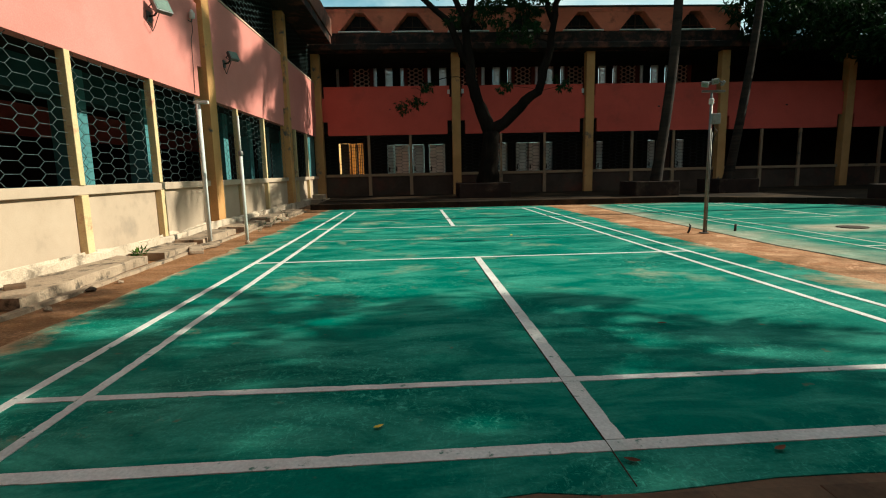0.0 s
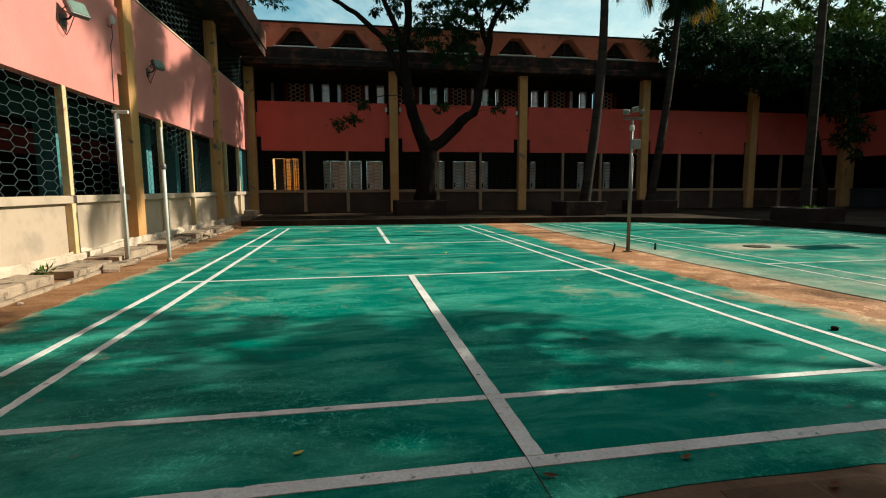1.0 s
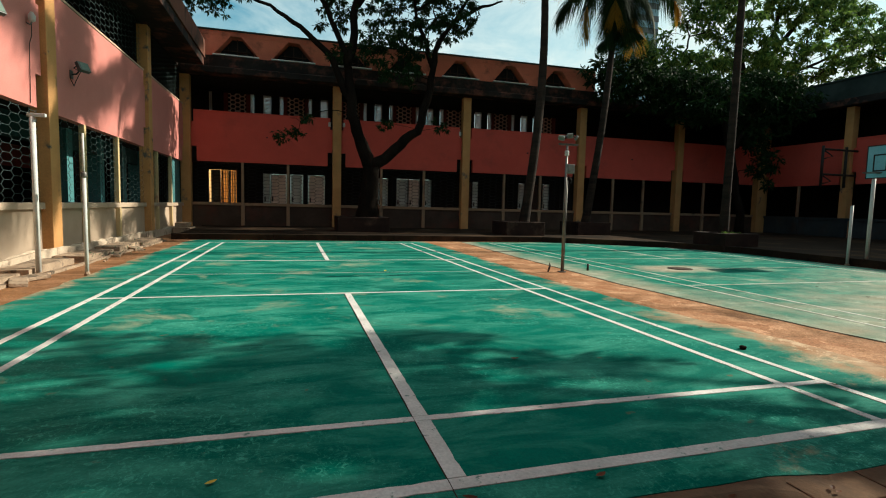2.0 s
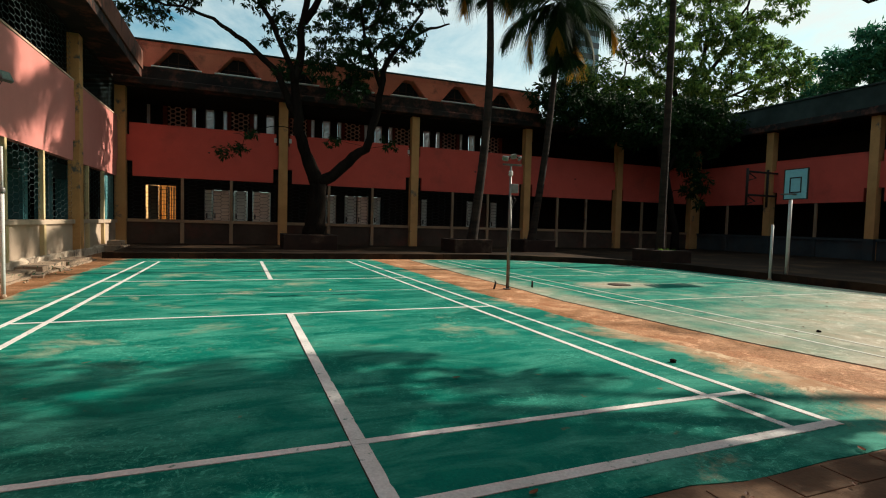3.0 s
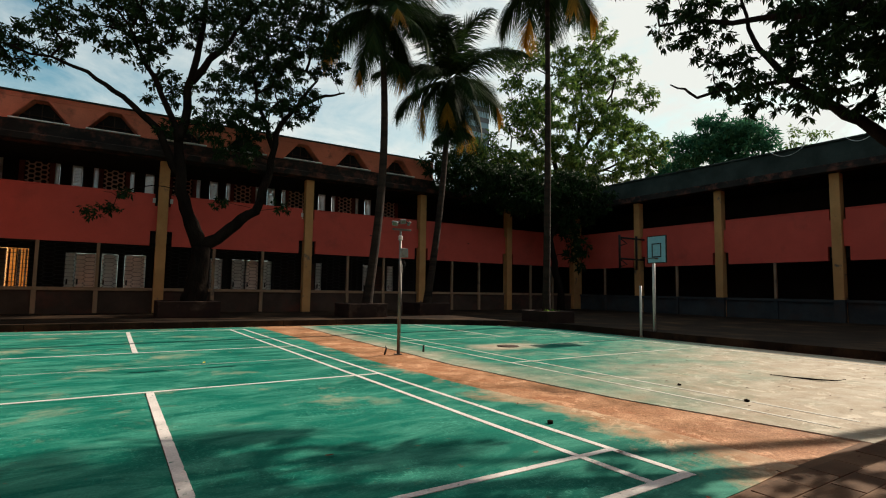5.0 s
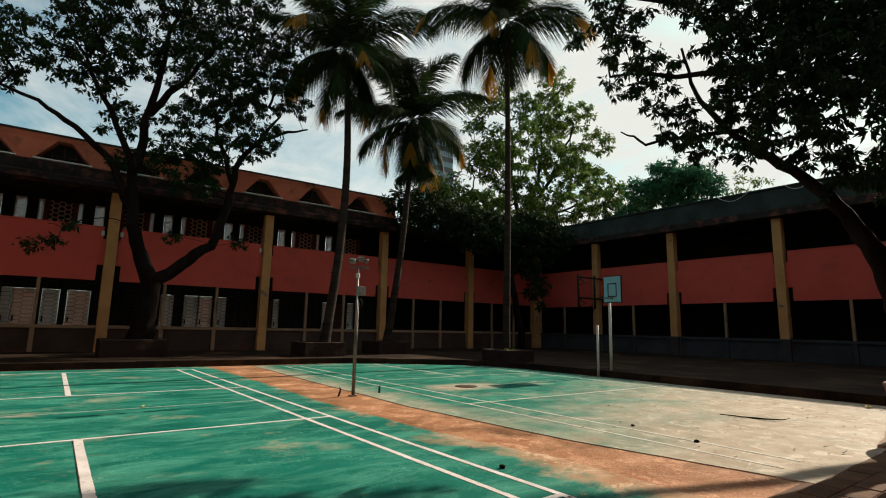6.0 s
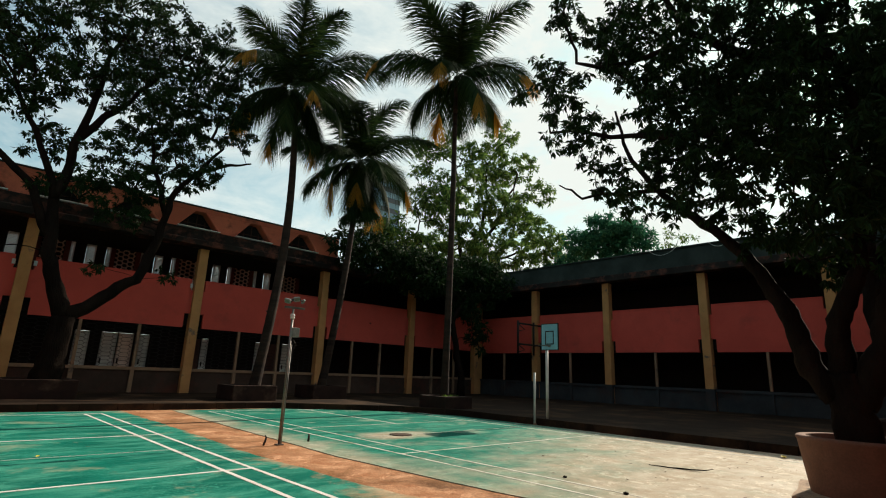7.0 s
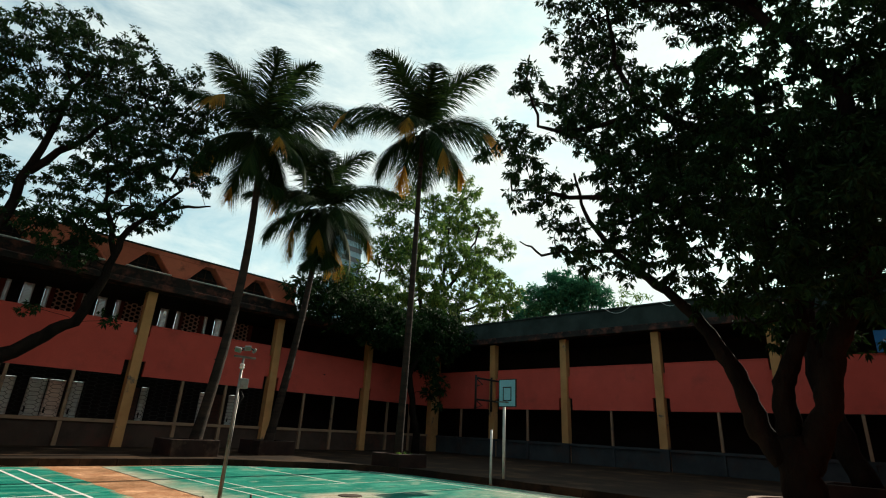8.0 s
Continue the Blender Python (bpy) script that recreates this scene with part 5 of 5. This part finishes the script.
part("hanging_wire", tube([(0.07, 0, 0.02), (0.06, 0.02, -0.2), (0.03, 0.0, -0.34), (0.015, 0.01, -0.9), (0.012, 0.0, -1.32)], 0.007, 6), BLACKSTEEL, cam_w)

# broken concrete walkway along the west wall
rng = random.Random(31)
walkway = thing("walkway", "broken concrete slabs with gaps along the west wall", "walkway", kind="structure")
foot = part("wall_foot", slab(ragged([(-5.05, -6.0), (-4.91, -6.0), (-4.91, 20.0), (-5.05, 20.0)], 0.03, 62), -0.1, 0.20), ROUGHCAST, walkway, "rough cement foot of the wall")
for v in foot.data.vertices:
    if v.co.z > 0.1:
        v.co.z += rng.uniform(-0.05, 0.05)
for k, (y0, y1) in enumerate(((-5.0, -1.0), (-0.96, 2.30), (2.62, 4.98), (5.26, 6.42), (6.66, 8.30), (8.60, 10.1), (10.5, 12.1), (12.14, 13.9))):
    edge = rng.uniform(-4.46, -4.38)
    sl = part("slab", slab(ragged([(-4.89, y0), (edge, y0), (edge + rng.uniform(-0.04, 0.04), y1), (-4.89, y1)], 0.07, 50 + k), 0.0, 0.105 + rng.uniform(-0.02, 0.02)), CONCRETE, walkway)
    rough_top = sl.data
    for v in rough_top.vertices:
        if v.co.z > 0.05:
            v.co.z += rng.uniform(-0.012, 0.012)
part("channel_wall", slab(ragged([(-4.33, -6.0), (-4.24, -6.0), (-4.26, 14.0), (-4.33, 14.0)], 0.05, 61), -0.1, 0.03), CONCRETE, walkway, "low broken channel edge")
part("step", box(-4.85, -4.30, 17.6, 18.6, -0.05, 0.20, 0.015), CONCRETE, walkway)
part("step", box(-4.85, -4.45, 17.9, 18.6, 0.201, 0.36, 0.015), CONCRETE, walkway)


def stone(label, x, y, z, r, seed, material=CONCRETE, name="stone"):
    g = random.Random(seed)
    bm = bmesh.new()
    bmesh.ops.create_icosphere(bm, subdivisions=2, radius=r)
    for v in bm.verts:
        v.co *= g.uniform(0.75, 1.15)
        v.co.z *= 0.62
    o = solid(name, bm, material, label, name, group="loose rubble")
    o.matrix_basis = pose(x, y, z + r * 0.45, 0, 0, g.uniform(0, 360))


for i in range(16):
    yy = rng.uniform(1.0, 12.0)
    stone("lump of broken concrete on the soil", rng.uniform(-4.32, -4.1), yy, -0.01, rng.uniform(0.015, 0.045), 40 + i)
br = solid("broken_brick", box(-0.10, 0.07, -0.05, 0.05, 0, 0.045, 0.01), PAVER, "broken orange-brown brick lying on the walkway", "brick", group="loose rubble")
br.matrix_basis = pose(-4.70, 3.05, 0.105, 4, 0, 35)
stone("dark lump of rubble beside the channel", -4.20, 3.35, -0.01, 0.05, 71, SOIL)
for i, (x, yy, ang) in enumerate(((-4.25, 6.0, 24), (-4.30, 6.35, -35), (-4.25, 9.8, 12), (-4.3, 11.2, 40))):
    o = solid("broken_slab", box(-0.10, 0.10, -0.26, 0.26, 0, 0.05, 0.012), CONCRETE, "broken slab piece lying loose by the walkway", "slab", group="loose rubble")
    o.matrix_basis = pose(x, yy, 0.005, 3, 5, ang)
wv, wf = leaves_at([(-4.62, 5.05, 0.10), (-4.6, 5.12, 0.13), (-4.66, 5.12, 0.09)], 18, 0.06, 0.075, 77, -0.6)
tagged(raw("weed", wv, wf, LIGHTLEAF), "small green weed growing in the walkway gap", "plant")
wv, wf = leaves_at([(-4.4 + 0.3 * math.sin(i * 2.1), 9.0 + i * 0.22, 0.03) for i in range(18)], 9, 0.14, 0.05, 78, -0.2)
tagged(raw("weeds", wv, wf, FARLEAF), "low weeds along the wall foot", "weeds", kind="stuff")


wv, wf = leaves_at([(11.95 + 0.06 * i, 10.75 + 0.05 * (i % 5), 0.52) for i in range(12)], 8, 0.05, 0.07, 79, -0.9)
tagged(raw("grass_tuft", wv, wf, LIGHTLEAF), "sunlit grass and weeds growing in the palm planter", "grass", kind="stuff")


# fallen leaves, twigs
def leaf_mesh(size, curl, seed):
    g = random.Random(seed)
    n = 7
    v, f = [], []
    for i in range(n):
        u = i / (n - 1)
        w = math.sin(math.pi * min(1, u * 0.94 + 0.04)) ** 0.8 * size * 0.24
        z = curl * size * (u - 0.45) ** 2 + 0.006
        v += [((u - 0.5) * size, -w, z + curl * w * 0.9), ((u - 0.5) * size, 0, z), ((u - 0.5) * size, w * g.uniform(0.8, 1.1), z + curl * w * 0.9)]
    for i in range(n - 1):
        a = i * 3
        f += [(a, a + 1, a + 4, a + 3), (a + 1, a + 2, a + 5, a + 4)]
    return v, f


def fallen(x, y, z, size, ang, seed, material=DRYLEAF, curl=0.4, label="curled dry brown leaf on the ground"):
    v, f = leaf_mesh(size, curl, seed)
    o = tagged(raw("fallen_leaf", v, f, material), label, "leaf", "fallen leaves")
    o.matrix_basis = pose(x, y, z + 0.004, 0, 0, ang)


fallen(-1.01, 0.19, 0, 0.05, 30, 1, YELLOWLEAF, 0.2, "small yellow leaf on the green court")
fallen(0.81, 6.83, 0, 0.10, 70, 2, YELLOWLEAF, 0.5, "small yellow leaf on the green court")
fallen(11.3, 0.85, 0, 0.20, 30, 8, YELLOWLEAF, 0.5, "yellow leaf lying by the kerb")
fallen(0.0, -0.17, 0, 0.062, 160, 3)
fallen(0.62, -0.135, 0, 0.06, 20, 4)
spots = ((1.05, -0.42), (1.25, -0.55), (1.8, -0.62), (2.62, -0.32), (2.9, 0.55), (3.35, 0.22), (3.5, -0.3), (3.3, 2.2), (0.95, 1.55), (6.1, 2.3), (5.5, 0.9), (6.3, 0.25), (7.0, 0.7))
for i, (x, y) in enumerate(spots):
    fallen(x, y, -0.002 if y < -0.36 else 0, rng.uniform(0.035, 0.07), rng.uniform(0, 360), 10 + i)
for i in range(60):
    fallen(rng.uniform(5.2, 11.4), -0.2 + 4.8 * rng.random() ** 1.4, 0, rng.uniform(0.025, 0.065), rng.uniform(0, 360), 60 + i)
for i in range(36):
    fallen(rng.uniform(0.9, 5.6), -0.42 - 0.9 * rng.random() ** 1.5, 0.002, rng.uniform(0.025, 0.055), rng.uniform(0, 360), 140 + i)
stone("dark fruit stone on the sand edge", 3.05, 1.45, 0, 0.032, 90, BARK, "seed")
stone("dark fruit stone on the bleached court", 6.0, 2.05, 0, 0.026, 91, BARK, "seed")
stone("dark fruit stone on the bleached court", 5.75, 1.05, 0, 0.03, 92, BARK, "seed")
tw = thing("fallen_branch", "bare forked branch lying on the bleached court", "branch")
part("stem", tube([(8.02, 1.86, 0.02), (8.10, 1.70, 0.015), (8.06, 1.56, 0.02), (8.2, 1.42, 0.012), (8.17, 1.28, 0.02), (8.24, 1.12, 0.03)], [0.006, 0.009, 0.010, 0.013, 0.012, 0.008], 7), BARK, tw)
part("fork", tube([(8.2, 1.25, 0.02), (8.32, 1.12, 0.02), (8.36, 1.02, 0.05)], [0.010, 0.008, 0.004], 7), BARK, tw)

# pavers in front of the courts
paving = thing("pavement", "brown worn paving blocks in front of the courts", "pavement", kind="structure")
part("bed", box(-1.6, 7.2, -2.6, -0.28, -0.04, -0.0045), PAVER, paving, "trodden earth between the blocks")
proto = None
for r in range(9):
    for c in range(20):
        x, y = -1.2 + c * 0.40 + (r % 2) * 0.2, -0.455 - r * 0.205
        m = pose(x, y, -0.045 + rng.uniform(-0.004, 0.004), rng.uniform(-0.6, 0.6), rng.uniform(-0.6, 0.6), 0)
        if proto is None:
            proto = part("paver", box(-0.194, 0.194, -0.097, 0.097, 0.0, 0.045, 0.006), PAVER, paving)
            proto.matrix_basis = m
        else:
            again(proto, paving, m)

# blue sheet on the upper gallery and a tower far off
solid("tarpaulin", box(24.18, 24.24, -3.4, -1.22, 4.82, 5.62, 0.01), BLUE, "blue sheet hung over the upper gallery parapet", "tarpaulin")
tower = thing("tower_block", "hazy blue-grey tower block far beyond the trees", "building")
part("wall", box(78.9, 85.4, 110, 118, 0, 57.0), TOWER, tower)
for i in range(16):
    part("window_band", box(78.8, 85.5, 109.9, 109.98, 9.0 + i * 3.0, 10.4 + i * 3.0), GLASS_DARK, tower)

# leaf litter swept against the kerb
lr = random.Random(91)
spots = []
for (ax, ay), (bx, by) in zip(KERB[:-1], KERB[1:]):
    n = int(math.hypot(bx - ax, by - ay) * 5)
    for i in range(n):
        f = lr.random()
        spots.append((ax + (bx - ax) * f - 0.12 * lr.random() ** 2 - 0.05, ay + (by - ay) * f - 0.18 * lr.random() ** 2 - 0.05, 0.012))
lv, lf = leaves_at(spots, 2, 0.03, 0.08, 92, 0.0)
lv[:, 2] = np.abs(lv[:, 2] - 0.012) * 0.35 + 0.004
tagged(raw("leaf_litter", lv, lf, DRYLEAF), "dry leaf litter swept against the kerb", "leaf litter", kind="stuff")
